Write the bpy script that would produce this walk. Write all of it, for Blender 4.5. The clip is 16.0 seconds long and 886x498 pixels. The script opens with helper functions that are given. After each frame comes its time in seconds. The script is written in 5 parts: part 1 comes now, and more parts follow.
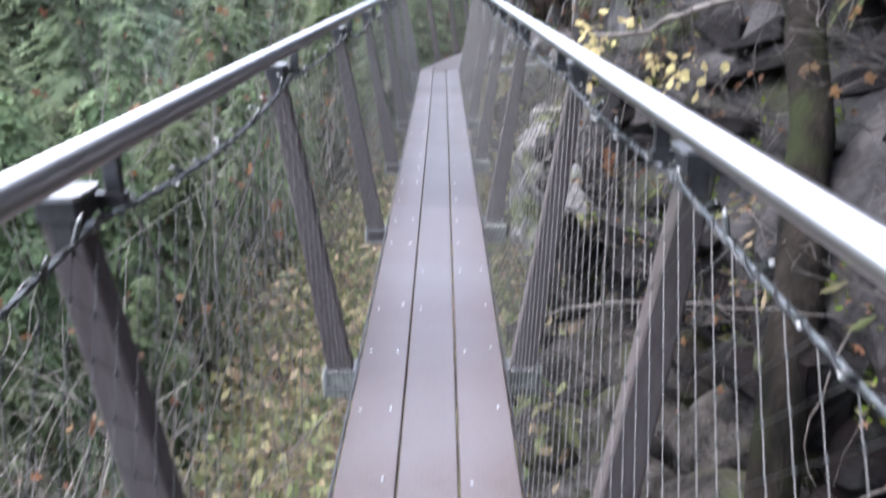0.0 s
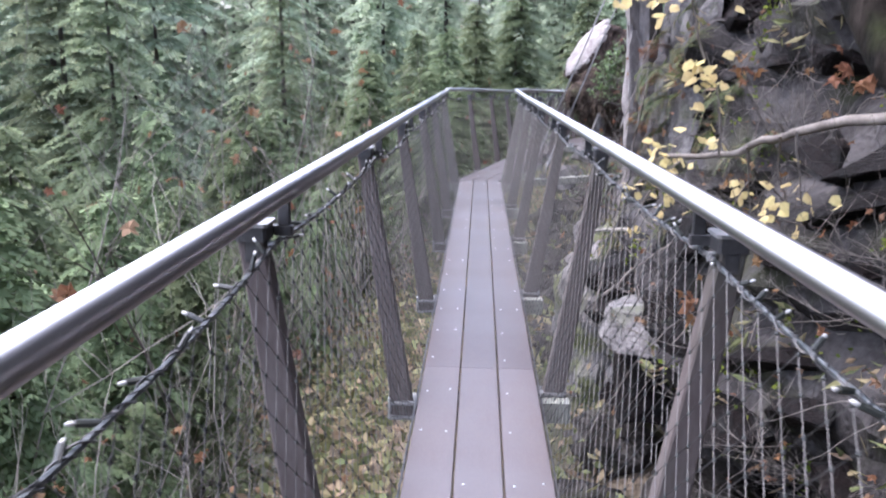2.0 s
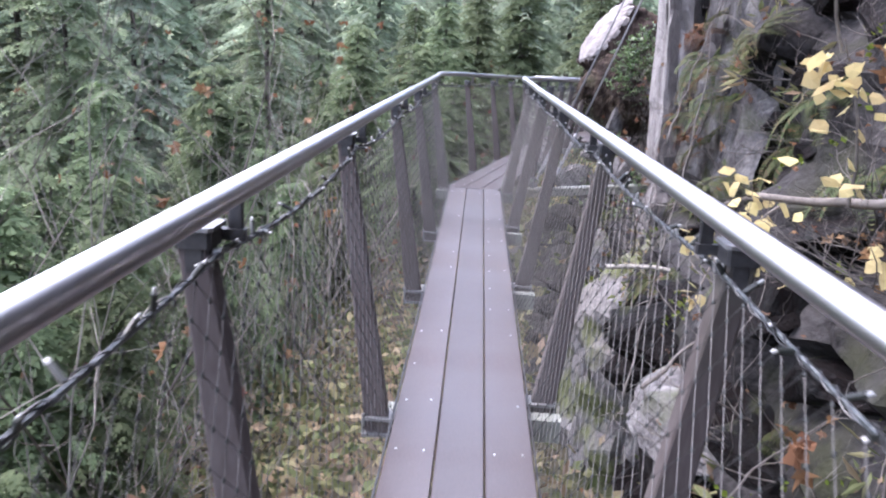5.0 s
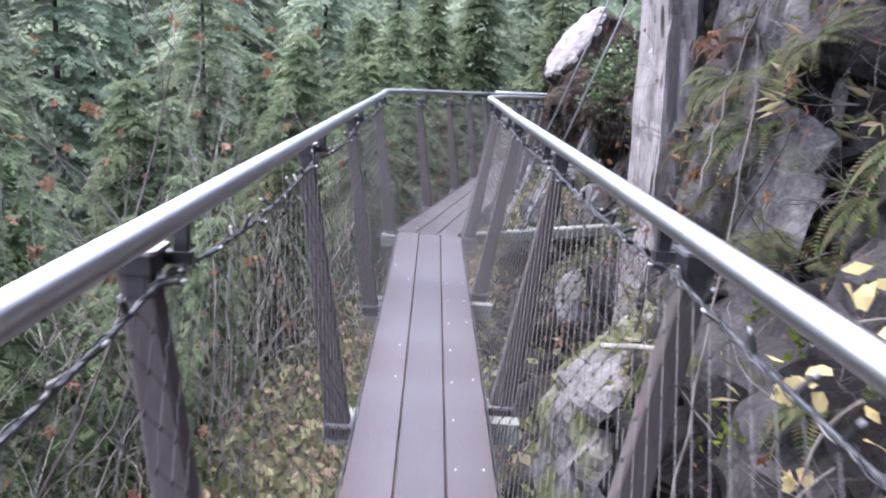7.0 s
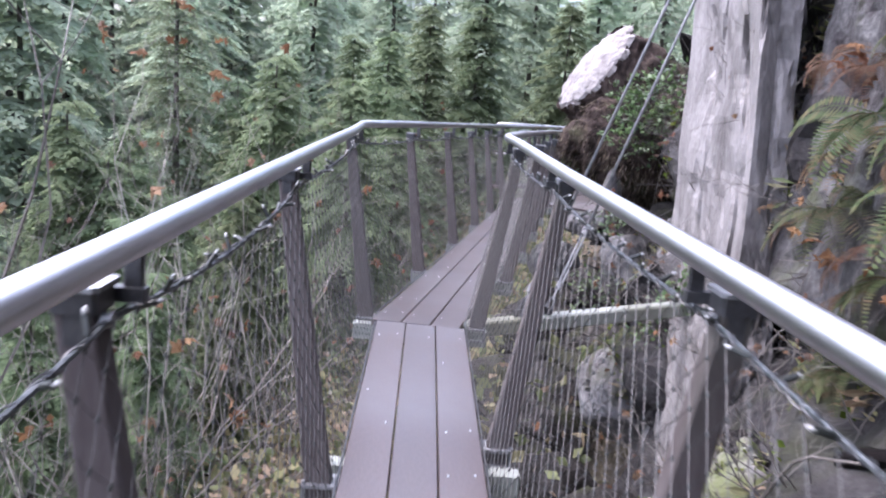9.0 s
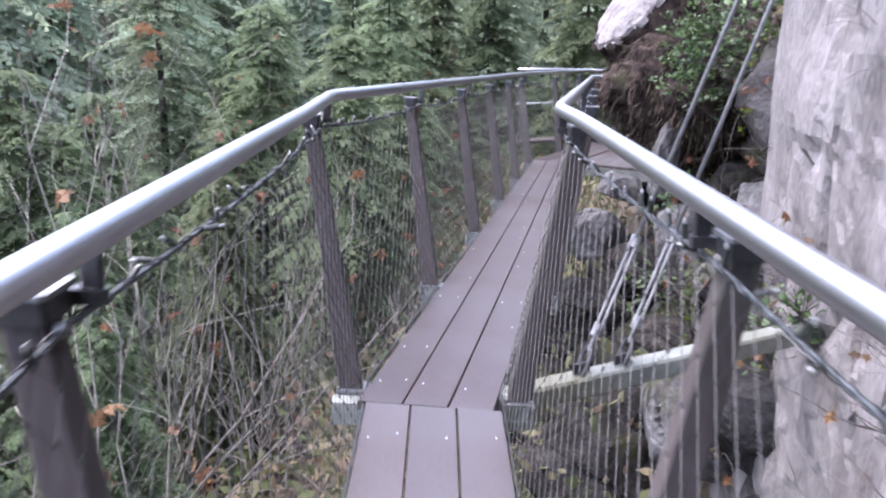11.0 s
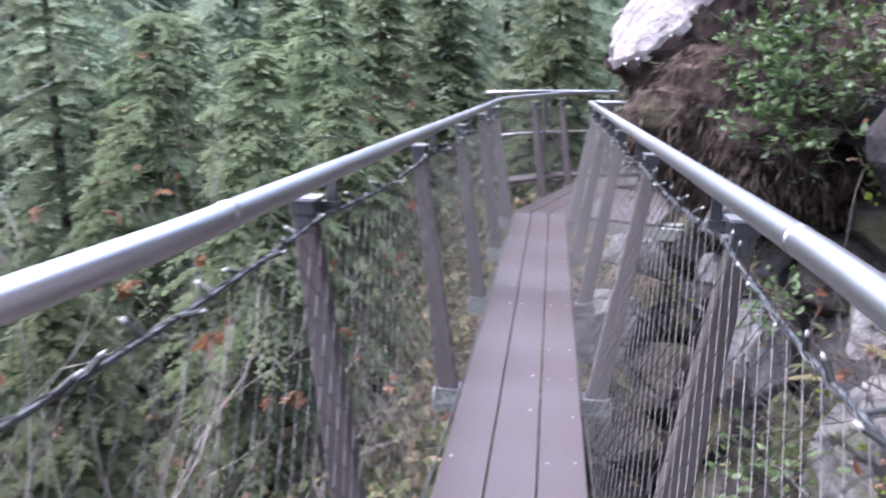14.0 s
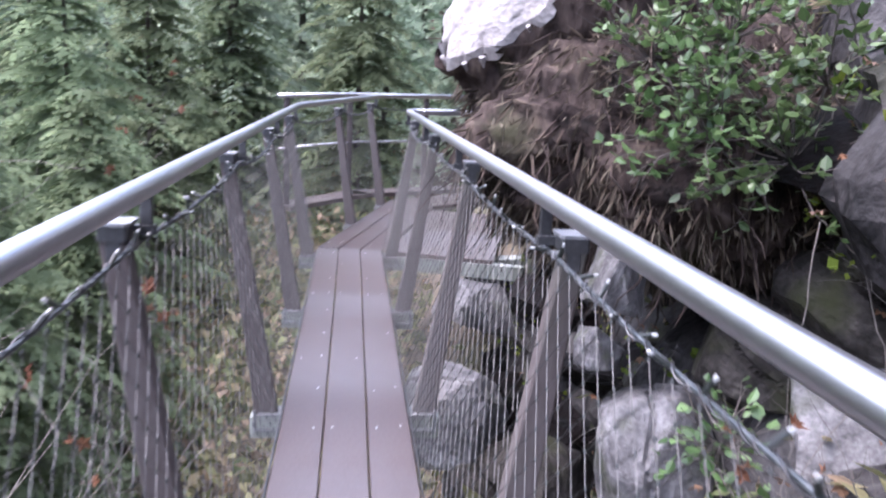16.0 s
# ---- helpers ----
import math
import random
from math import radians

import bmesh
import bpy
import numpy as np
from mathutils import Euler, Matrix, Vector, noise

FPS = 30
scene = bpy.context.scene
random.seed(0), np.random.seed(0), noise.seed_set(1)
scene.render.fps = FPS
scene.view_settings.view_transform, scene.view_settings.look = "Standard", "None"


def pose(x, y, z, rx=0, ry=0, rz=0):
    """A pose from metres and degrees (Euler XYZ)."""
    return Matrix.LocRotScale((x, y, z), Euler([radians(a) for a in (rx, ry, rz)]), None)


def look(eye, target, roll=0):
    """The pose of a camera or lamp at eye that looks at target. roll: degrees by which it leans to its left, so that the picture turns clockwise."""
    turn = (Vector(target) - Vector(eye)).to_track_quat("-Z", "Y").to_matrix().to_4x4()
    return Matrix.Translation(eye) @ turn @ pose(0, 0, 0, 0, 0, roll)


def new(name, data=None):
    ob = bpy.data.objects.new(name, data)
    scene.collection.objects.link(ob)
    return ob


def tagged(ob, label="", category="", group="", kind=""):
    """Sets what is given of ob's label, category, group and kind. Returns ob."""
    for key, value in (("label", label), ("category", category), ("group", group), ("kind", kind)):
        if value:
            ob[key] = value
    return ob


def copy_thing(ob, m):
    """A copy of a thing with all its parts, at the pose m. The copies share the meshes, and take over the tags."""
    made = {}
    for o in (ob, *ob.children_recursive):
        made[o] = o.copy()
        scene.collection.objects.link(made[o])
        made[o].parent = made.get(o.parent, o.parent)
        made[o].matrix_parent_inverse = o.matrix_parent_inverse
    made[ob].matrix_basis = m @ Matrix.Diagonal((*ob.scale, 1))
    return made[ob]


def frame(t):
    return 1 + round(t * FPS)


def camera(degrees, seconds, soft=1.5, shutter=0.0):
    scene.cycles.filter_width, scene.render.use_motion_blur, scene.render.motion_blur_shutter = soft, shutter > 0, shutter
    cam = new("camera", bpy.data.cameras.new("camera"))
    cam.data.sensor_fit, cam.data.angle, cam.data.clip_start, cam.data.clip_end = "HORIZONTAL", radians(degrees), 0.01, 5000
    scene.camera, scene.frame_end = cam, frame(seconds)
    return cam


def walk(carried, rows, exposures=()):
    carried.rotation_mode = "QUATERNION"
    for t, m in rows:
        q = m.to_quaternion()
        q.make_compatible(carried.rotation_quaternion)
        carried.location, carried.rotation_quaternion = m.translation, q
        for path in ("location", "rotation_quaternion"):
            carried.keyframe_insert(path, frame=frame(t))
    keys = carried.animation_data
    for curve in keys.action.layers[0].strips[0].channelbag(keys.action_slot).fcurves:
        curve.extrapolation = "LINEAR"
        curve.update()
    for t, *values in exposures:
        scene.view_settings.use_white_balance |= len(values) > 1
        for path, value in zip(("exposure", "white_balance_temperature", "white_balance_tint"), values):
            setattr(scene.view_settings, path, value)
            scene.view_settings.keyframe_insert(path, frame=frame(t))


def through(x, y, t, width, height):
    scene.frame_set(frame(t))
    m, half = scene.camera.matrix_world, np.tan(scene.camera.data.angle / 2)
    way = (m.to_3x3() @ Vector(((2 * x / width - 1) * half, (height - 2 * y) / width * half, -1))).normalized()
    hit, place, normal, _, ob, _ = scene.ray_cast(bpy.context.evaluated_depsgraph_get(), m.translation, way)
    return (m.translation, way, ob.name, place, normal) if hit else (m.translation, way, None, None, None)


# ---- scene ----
cam = camera(57.0, 16.0, soft=2.1, shutter=0.5)
PATH = [
    (0, (0.056, 4.417, 1.442), (0.051, 6.306, 0.784), -0.5),
    (0.5, (0.065, 4.66, 1.485), (0.097, 6.608, 1.035), -0.7),
    (1, (0.036, 4.916, 1.48), (-0.091, 6.865, 1.048), 2.1),
    (1.5, (-0.024, 5.222, 1.464), (-0.145, 7.186, 1.108), 2.6),
    (2, (-0.028, 5.531, 1.461), (-0.11, 7.482, 1.029), 0.9),
    (2.5, (-0.035, 5.831, 1.471), (-0.182, 7.765, 0.985), 3.8),
    (3, (-0.055, 6.225, 1.47), (-0.135, 8.175, 1.032), 4.0),
    (3.5, (-0.024, 6.596, 1.457), (-0.086, 8.549, 1.03), 1.9),
    (3.7, (-0.016, 6.729, 1.471), (-0.146, 8.676, 1.032), 3.2),
    (5.8, (-0.031, 8.297, 1.454), (-0.063, 10.237, 0.971), 3.8),
    (6, (-0.038, 8.482, 1.438), (-0.143, 10.422, 0.961), 4.8),
    (6.5, (-0.044, 8.922, 1.459), (-0.229, 10.873, 1.06), 7.8),
    (7, (-0.036, 9.418, 1.463), (0.009, 11.368, 1.019), 3.9),
    (7.5, (-0.034, 9.91, 1.464), (-0.135, 11.855, 1.008), 4.2),
    (8, (-0.042, 10.455, 1.461), (-0.034, 12.412, 1.047), 4.1),
    (8.5, (-0.043, 10.995, 1.442), (0.055, 12.946, 1.011), 3.2),
    (9, (-0.051, 11.502, 1.428), (0.009, 13.465, 1.051), 4.9),
    (9.5, (-0.043, 11.933, 1.428), (0.031, 13.89, 1.024), 3.5),
    (9.7, (-0.009, 12.033, 1.404), (0.005, 13.994, 1.011), 2.7),
    (11.8, (-0.025, 14.359, 1.465), (0.004, 16.278, 0.901), 1.9),
    (12, (-0.019, 14.552, 1.436), (-0.001, 16.471, 0.873), 2.1),
    (12.5, (-0.022, 15.043, 1.43), (-0.155, 16.938, 0.806), 4.7),
    (13, (-0.021, 15.509, 1.434), (-0.019, 17.414, 0.827), 2.3),
    (13.2, (-0.016, 15.634, 1.441), (-0.034, 17.54, 0.836), 0.6),
    (13.5, (0.031, 15.921, 1.455), (0.047, 17.833, 0.87), 0.5),
    (14, (0.029, 16.348, 1.442), (0.158, 18.287, 0.97), 1.5),
    (14.5, (0.045, 16.764, 1.442), (0.399, 18.658, 0.906), 2.2),
    (15, (0.126, 17.203, 1.45), (0.452, 19.099, 0.904), 2.9),
    (15.2, (0.152, 17.389, 1.443), (0.539, 19.279, 0.916), 3.3),
    (15.5, (0.217, 17.742, 1.424), (0.702, 19.611, 0.902), 3.9),
    (16, (0.314, 18.204, 1.412), (0.911, 20.057, 0.954), 3.0),
]
walk(cam, [(t, look(eye, target, roll)) for t, eye, target, roll in PATH],
     exposures=[(0.0, 2.25, 5800, 12), (1.5, 2.20, 5800, 18), (7.0, 2.19, 5750, 20), (12.0, 2.21, 5700, 21), (16.0, 2.40, 5650, 22)])

# ---------------------------------------------------------------- world and light
world = bpy.data.worlds.new("world")
scene.world = world
world.use_nodes = True
_n = world.node_tree.nodes
_sky = _n.new("ShaderNodeTexSky")
_sky.sky_type, _sky.sun_disc = "NISHITA", False
_sky.sun_elevation, _sky.sun_rotation = radians(65), radians(-75)
_sky.air_density, _sky.dust_density, _sky.ozone_density = 1.0, 6.0, 2.0
_bg = _n["Background"]
_bg.inputs["Strength"].default_value = 0.15
world.node_tree.links.new(_sky.outputs[0], _bg.inputs[0])
sun_data = bpy.data.lights.new("sun", "SUN")
sun_data.energy, sun_data.angle, sun_data.color = 1.5, radians(130), (1.0, 0.98, 0.97)
sun = new("sun", sun_data)
sun.matrix_world = look((-10, 14, 30), (0, 12, 0))


# ---------------------------------------------------------------- materials
def material(name, colours, scale=6.0, detail=6.0, rough=(0.6, 0.8), metal=0.0, bump=0.3, stretch=(1, 1, 1), fine=60.0,
             per_object=0.0, per_island=0.0, stain=None, stain_scale=1.2, stain_cut=(0.5, 0.65), distance=0.01, coat=0.0):
    """Noise-graded surface: colour ramp over a coarse noise, fine grain, optional stains of their own shape, bump."""
    m = bpy.data.materials.new(name)
    m.use_nodes = True
    t = m.node_tree
    N, L = t.nodes, t.links
    b = N["Principled BSDF"]
    co = N.new("ShaderNodeTexCoord")
    mp = N.new("ShaderNodeMapping")
    mp.inputs["Scale"].default_value = stretch
    L.new(co.outputs["Object"], mp.inputs[0])
    a = N.new("ShaderNodeTexNoise")
    a.inputs["Scale"].default_value, a.inputs["Detail"].default_value = scale, detail
    f = N.new("ShaderNodeTexNoise")
    f.inputs["Scale"].default_value, f.inputs["Detail"].default_value = fine, 4.0
    L.new(mp.outputs[0], a.inputs[0]), L.new(mp.outputs[0], f.inputs[0])
    mix = N.new("ShaderNodeMath")
    mix.operation = "MULTIPLY_ADD"
    L.new(f.outputs[0], mix.inputs[0])
    mix.inputs[1].default_value = 0.45
    sub = N.new("ShaderNodeMath")
    sub.operation = "SUBTRACT"
    sub.inputs[1].default_value = 0.22
    L.new(a.outputs[0], sub.inputs[0]), L.new(sub.outputs[0], mix.inputs[2])
    ramp = N.new("ShaderNodeValToRGB")
    e = ramp.color_ramp.elements
    for k, c in enumerate(colours):
        p = 0.3 + 0.4 * k / max(1, len(colours) - 1)
        el = e[k] if k < 2 else e.new(p)
        el.position, el.color = p, (*c, 1)
    L.new(mix.outputs[0], ramp.inputs[0])
    col = ramp.outputs[0]
    if stain:
        s = N.new("ShaderNodeTexNoise")
        s.inputs["Scale"].default_value, s.inputs["Detail"].default_value = stain_scale, 5.0
        L.new(co.outputs["Object"], s.inputs[0])
        r2 = N.new("ShaderNodeMapRange")
        r2.inputs[1].default_value, r2.inputs[2].default_value = stain_cut
        L.new(s.outputs[0], r2.inputs[0])
        mx = N.new("ShaderNodeMix")
        mx.data_type = "RGBA"
        L.new(r2.outputs[0], mx.inputs[0]), L.new(col, mx.inputs[6])
        mx.inputs[7].default_value = (*stain, 1)
        col = mx.outputs[2]
    if per_object or per_island:
        if per_object:
            src = N.new("ShaderNodeObjectInfo").outputs["Random"]
        else:
            src = N.new("ShaderNodeNewGeometry").outputs["Random Per Island"]
        amount = per_object or per_island
        mr = N.new("ShaderNodeMapRange")
        mr.inputs[3].default_value, mr.inputs[4].default_value = 1 - amount, 1 + amount
        L.new(src, mr.inputs[0])
        hs = N.new("ShaderNodeHueSaturation")
        L.new(mr.outputs[0], hs.inputs["Value"]), L.new(col, hs.inputs["Color"])
        col = hs.outputs[0]
    L.new(col, b.inputs["Base Color"])
    rr = N.new("ShaderNodeMapRange")
    rr.inputs[3].default_value, rr.inputs[4].default_value = rough
    L.new(a.outputs[0], rr.inputs[0]), L.new(rr.outputs[0], b.inputs["Roughness"])
    b.inputs["Metallic"].default_value = metal
    b.inputs["Coat Weight"].default_value = coat
    if bump:
        bp = N.new("ShaderNodeBump")
        bp.inputs["Strength"].default_value, bp.inputs["Distance"].default_value = bump, distance
        L.new(mix.outputs[0], bp.inputs["Height"]), L.new(bp.outputs[0], b.inputs["Normal"])
    return m


def leafy(name, colours, rough=0.55, spread=0.45, through=0.45, hue=0.03, gloss=0.08):
    """Leaf surface: colour varies leaf by leaf, some light passes through."""
    m = bpy.data.materials.new(name)
    m.use_nodes = True
    t = m.node_tree
    N, L = t.nodes, t.links
    b = N["Principled BSDF"]
    geo = N.new("ShaderNodeNewGeometry")
    ramp = N.new("ShaderNodeValToRGB")
    e = ramp.color_ramp.elements
    for k, c in enumerate(colours):
        p = k / max(1, len(colours) - 1)
        el = e[k] if k < 2 else e.new(p)
        el.position, el.color = p, (*c, 1)
    L.new(geo.outputs["Random Per Island"], ramp.inputs[0])
    oi = N.new("ShaderNodeObjectInfo")
    mr = N.new("ShaderNodeMapRange")
    mr.inputs[3].default_value, mr.inputs[4].default_value = 1 - spread, 1 + spread
    L.new(oi.outputs["Random"], mr.inputs[0])
    hs = N.new("ShaderNodeHueSaturation")
    hm = N.new("ShaderNodeMapRange")
    hm.inputs[3].default_value, hm.inputs[4].default_value = 0.5 - hue, 0.5 + hue
    L.new(oi.outputs["Random"], hm.inputs[0]), L.new(hm.outputs[0], hs.inputs["Hue"])
    L.new(mr.outputs[0], hs.inputs["Value"]), L.new(ramp.outputs[0], hs.inputs["Color"])
    L.new(hs.outputs[0], b.inputs["Base Color"])
    b.inputs["Roughness"].default_value = rough
    b.inputs["Specular IOR Level"].default_value = gloss
    tr = N.new("ShaderNodeBsdfTranslucent")
    L.new(hs.outputs[0], tr.inputs[0])
    mx = N.new("ShaderNodeMixShader")
    mx.inputs[0].default_value = through
    out = N["Material Output"]
    L.new(b.outputs[0], mx.inputs[1]), L.new(tr.outputs[0], mx.inputs[2]), L.new(mx.outputs[0], out.inputs[0])
    return m


M_PLANK = material("plank", [(0.028, 0.017, 0.015), (0.046, 0.031, 0.028), (0.066, 0.050, 0.046)], 1.6, 8, (0.27, 0.50), bump=0.25,
                   stretch=(1, 0.25, 1), fine=140, per_object=0.12, stain=(0.074, 0.065, 0.066), stain_scale=1.1, stain_cut=(0.42, 0.72), distance=0.003)
M_STEEL = material("brushed_steel", [(0.37, 0.37, 0.382), (0.43, 0.43, 0.442), (0.479, 0.479, 0.492)], 3, 6, (0.30, 0.44), 1.0, 0.08, (1, 0.1, 1), 200, distance=0.001)
M_GALV = material("galvanised_steel", [(0.168, 0.171, 0.174), (0.216, 0.219, 0.222), (0.27, 0.27, 0.273)], 20, 5, (0.5, 0.7), 0.7, 0.1, distance=0.001)
M_POST = material("brown_painted_post", [(0.048, 0.039, 0.037), (0.068, 0.057, 0.055), (0.091, 0.08, 0.077)], 5, 8, (0.5, 0.75), bump=0.4,
                  stretch=(1, 1, 0.2), fine=90, per_object=0.15, stain=(0.07, 0.075, 0.06), stain_cut=(0.55, 0.7), distance=0.004)
M_FRAME = material("grey_green_steel", [(0.128, 0.136, 0.12), (0.176, 0.188, 0.164), (0.232, 0.24, 0.212)], 7, 6, (0.45, 0.65), 0.0, 0.2, stain=(0.12, 0.12, 0.08))
M_DARKSTEEL = material("dark_steel", [(0.035, 0.035, 0.038), (0.06, 0.06, 0.063), (0.09, 0.09, 0.092)], 10, 5, (0.35, 0.55), 0.6, 0.15)
M_WIRE = material("net_wire", [(0.040, 0.038, 0.037), (0.062, 0.060, 0.058), (0.086, 0.083, 0.080)], 8, 3, (0.5, 0.65), 0.2, 0)
M_CABLE = material("cable_strand", [(0.03, 0.036, 0.039), (0.066, 0.075, 0.078), (0.132, 0.141, 0.144)], 60, 3, (0.35, 0.55), 0.5, 0.3, fine=300)
M_SOCKET = material("black_socket", [(0.008, 0.010, 0.009), (0.014, 0.017, 0.015), (0.022, 0.026, 0.023)], 30, 3, (0.4, 0.55), bump=0)
M_BULB = material("milky_bulb", [(0.367, 0.372, 0.363), (0.402, 0.402, 0.392)], 30, 2, (0.12, 0.2), bump=0)
M_ROCK = material("cliff_rock", [(0.006, 0.006, 0.006), (0.025, 0.023, 0.023), (0.038, 0.036, 0.036), (0.064, 0.060, 0.060)], 1.7, 10, (0.6, 0.85), bump=0.9,
                  fine=22, stain=(0.028, 0.030, 0.016), stain_scale=1.3, stain_cut=(0.56, 0.70), distance=0.05)
# near-black base: the cliff's shade is carried by the block colour
M_BOULDER = material("shaded_boulder_rock", [(0.003, 0.003, 0.003), (0.005, 0.003, 0.003), (0.006, 0.006, 0.006), (0.014, 0.014, 0.014)], 3.5, 10, (0.6, 0.85), bump=0.9,
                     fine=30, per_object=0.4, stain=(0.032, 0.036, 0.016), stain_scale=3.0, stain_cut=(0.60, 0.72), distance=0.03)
M_PALE = material("pale_weathered_rock", [(0.085, 0.076, 0.072), (0.165, 0.152, 0.147), (0.24, 0.224, 0.218)], 2.2, 10, (0.65, 0.85), bump=0.9,
                  stretch=(1.2, 1.2, 0.6), fine=26, stain=(0.15, 0.14, 0.13), stain_scale=1.8, stain_cut=(0.55, 0.72), distance=0.04)
M_GREYROCK = material("grey_lichen_rock", [(0.031, 0.029, 0.03), (0.082, 0.077, 0.078), (0.138, 0.132, 0.132), (0.224, 0.215, 0.212)], 4, 10, (0.6, 0.85), bump=0.9,
                      fine=30, stain=(0.06, 0.065, 0.04), stain_scale=2.5, stain_cut=(0.55, 0.7), distance=0.03)
# grey_lichen_rock at about 0.6 value: the side face's shade is in this colour
M_SIDEROCK = material("shaded_lichen_rock", [(0.02, 0.018, 0.019), (0.052, 0.048, 0.049), (0.086, 0.084, 0.084), (0.141, 0.136, 0.133)], 4, 10, (0.6, 0.85), bump=0.9,
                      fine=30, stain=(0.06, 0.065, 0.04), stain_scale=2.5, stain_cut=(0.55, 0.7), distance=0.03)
M_MOSSROCK = material("mossy_grey_rock", [(0.045, 0.042, 0.040), (0.095, 0.088, 0.084), (0.15, 0.14, 0.134), (0.21, 0.20, 0.19)], 3.2, 10, (0.7, 0.9), bump=0.9,
                      fine=28, stain=(0.085, 0.095, 0.035), stain_scale=2.2, stain_cut=(0.50, 0.62), distance=0.03)
# mossy rock, its base darkened to stand for shade in the gaps below
M_CLEFT = material("shaded_cleft_rock", [(0.008, 0.007, 0.006), (0.020, 0.018, 0.016), (0.036, 0.032, 0.029), (0.062, 0.056, 0.050)], 4, 10, (0.65, 0.88), bump=0.9,
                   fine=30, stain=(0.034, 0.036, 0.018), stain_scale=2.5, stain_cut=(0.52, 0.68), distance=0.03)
M_SOIL = material("forest_soil", [(0.042, 0.035, 0.025), (0.090, 0.073, 0.053), (0.155, 0.126, 0.095)], 0.9, 10, (0.8, 0.95), bump=1.0, fine=14,
                  stain=(0.045, 0.050, 0.026), stain_scale=0.45, stain_cut=(0.45, 0.6), distance=0.08)
M_BARK = material("fir_bark", [(0.025, 0.02, 0.017), (0.06, 0.05, 0.043), (0.11, 0.095, 0.085)], 5, 8, (0.8, 0.95), bump=1.0, stretch=(1, 1, 0.2), fine=30, distance=0.03)
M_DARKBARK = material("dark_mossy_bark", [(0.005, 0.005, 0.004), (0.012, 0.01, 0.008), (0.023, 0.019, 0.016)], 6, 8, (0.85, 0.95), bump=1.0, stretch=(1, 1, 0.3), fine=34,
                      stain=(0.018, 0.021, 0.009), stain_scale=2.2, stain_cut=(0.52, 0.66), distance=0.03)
M_STEM = material("pale_sapling_bark", [(0.117, 0.11, 0.092), (0.193, 0.18, 0.155), (0.277, 0.26, 0.227)], 6, 6, (0.7, 0.9), bump=0.4, fine=60, per_object=0.3)
M_TWIG = material("bare_twig", [(0.075, 0.064, 0.055), (0.125, 0.109, 0.095), (0.185, 0.167, 0.148)], 6, 6, (0.7, 0.9), bump=0.4, fine=60, per_object=0.3)
# bare_twig cut by a third, with the cliff side's shade in the colour
M_CLIFFTWIG = material("shaded_cliff_twig", [(0.050, 0.043, 0.038), (0.082, 0.072, 0.064), (0.122, 0.111, 0.10)], 6, 6, (0.7, 0.9), bump=0.4, fine=60, per_object=0.3)
M_STUMPBARK = material("rotting_red_bark", [(0.010, 0.008, 0.007), (0.024, 0.017, 0.015), (0.048, 0.036, 0.031), (0.092, 0.070, 0.056)], 5, 10, (0.75, 0.95), bump=1.0,
                       stretch=(1, 1, 0.35), fine=24, stain=(0.05, 0.055, 0.025), stain_cut=(0.55, 0.68), distance=0.06)
M_BROKEN = material("bleached_broken_wood", [(0.146, 0.126, 0.122), (0.223, 0.202, 0.194), (0.292, 0.27, 0.263)], 6, 10, (0.6, 0.8), bump=0.9, fine=40, distance=0.03)
for dull in (M_CLEFT, M_ROCK, M_BOULDER, M_SIDEROCK, M_DARKBARK, M_STUMPBARK, M_SOIL, M_POST):   # rough dry surfaces with little sheen
    dull.node_tree.nodes["Principled BSDF"].inputs["Specular IOR Level"].default_value = 0.1
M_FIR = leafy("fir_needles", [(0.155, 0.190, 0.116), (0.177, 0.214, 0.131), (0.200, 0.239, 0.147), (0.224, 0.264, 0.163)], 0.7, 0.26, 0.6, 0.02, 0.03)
# paler than fir_needles: distance haze is painted into the needle colour
M_FIRFAR = leafy("hazy_far_fir_needles", [(0.300, 0.360, 0.262), (0.320, 0.382, 0.278), (0.342, 0.405, 0.295), (0.365, 0.43, 0.312)], 0.8, 0.2, 0.6, 0.012, 0.03)
M_CEDAR = leafy("cedar_sprays", [(0.118, 0.150, 0.083), (0.140, 0.176, 0.098), (0.164, 0.203, 0.114), (0.188, 0.228, 0.129)], 0.65, 0.26, 0.58, 0.02, 0.04)
M_SALAL = leafy("salal_leaves", [(0.032, 0.062, 0.020), (0.058, 0.100, 0.034), (0.090, 0.145, 0.052), (0.142, 0.205, 0.088)], 0.35, 0.1, 0.35, 0.01, 0.4)
M_YELLOW = leafy("yellow_leaves", [(0.46, 0.349, 0.121), (0.552, 0.456, 0.203), (0.607, 0.563, 0.405), (0.46, 0.514, 0.378), (0.57, 0.582, 0.567)], 0.5, 0.08, 0.45, 0.01)
M_BROWNLEAF = leafy("dead_brown_leaves", [(0.098, 0.047, 0.025), (0.165, 0.087, 0.047), (0.22, 0.138, 0.085), (0.147, 0.101, 0.076)], 0.6, 0.2, 0.35, 0.015)
M_BRUSH = leafy("undergrowth_leaves", [(0.090, 0.108, 0.050), (0.145, 0.155, 0.072), (0.20, 0.18, 0.10), (0.255, 0.18, 0.128)], 0.7, 0.3, 0.3, 0.02)
M_FERN = leafy("fern_fronds", [(0.030, 0.042, 0.016), (0.048, 0.062, 0.024), (0.070, 0.080, 0.036), (0.095, 0.068, 0.040)], 0.55, 0.2, 0.35, 0.02)
M_RUST = leafy("rusty_fern_fronds", [(0.047, 0.024, 0.013), (0.078, 0.043, 0.023), (0.105, 0.064, 0.038), (0.066, 0.057, 0.035)], 0.6, 0.2, 0.35, 0.015)
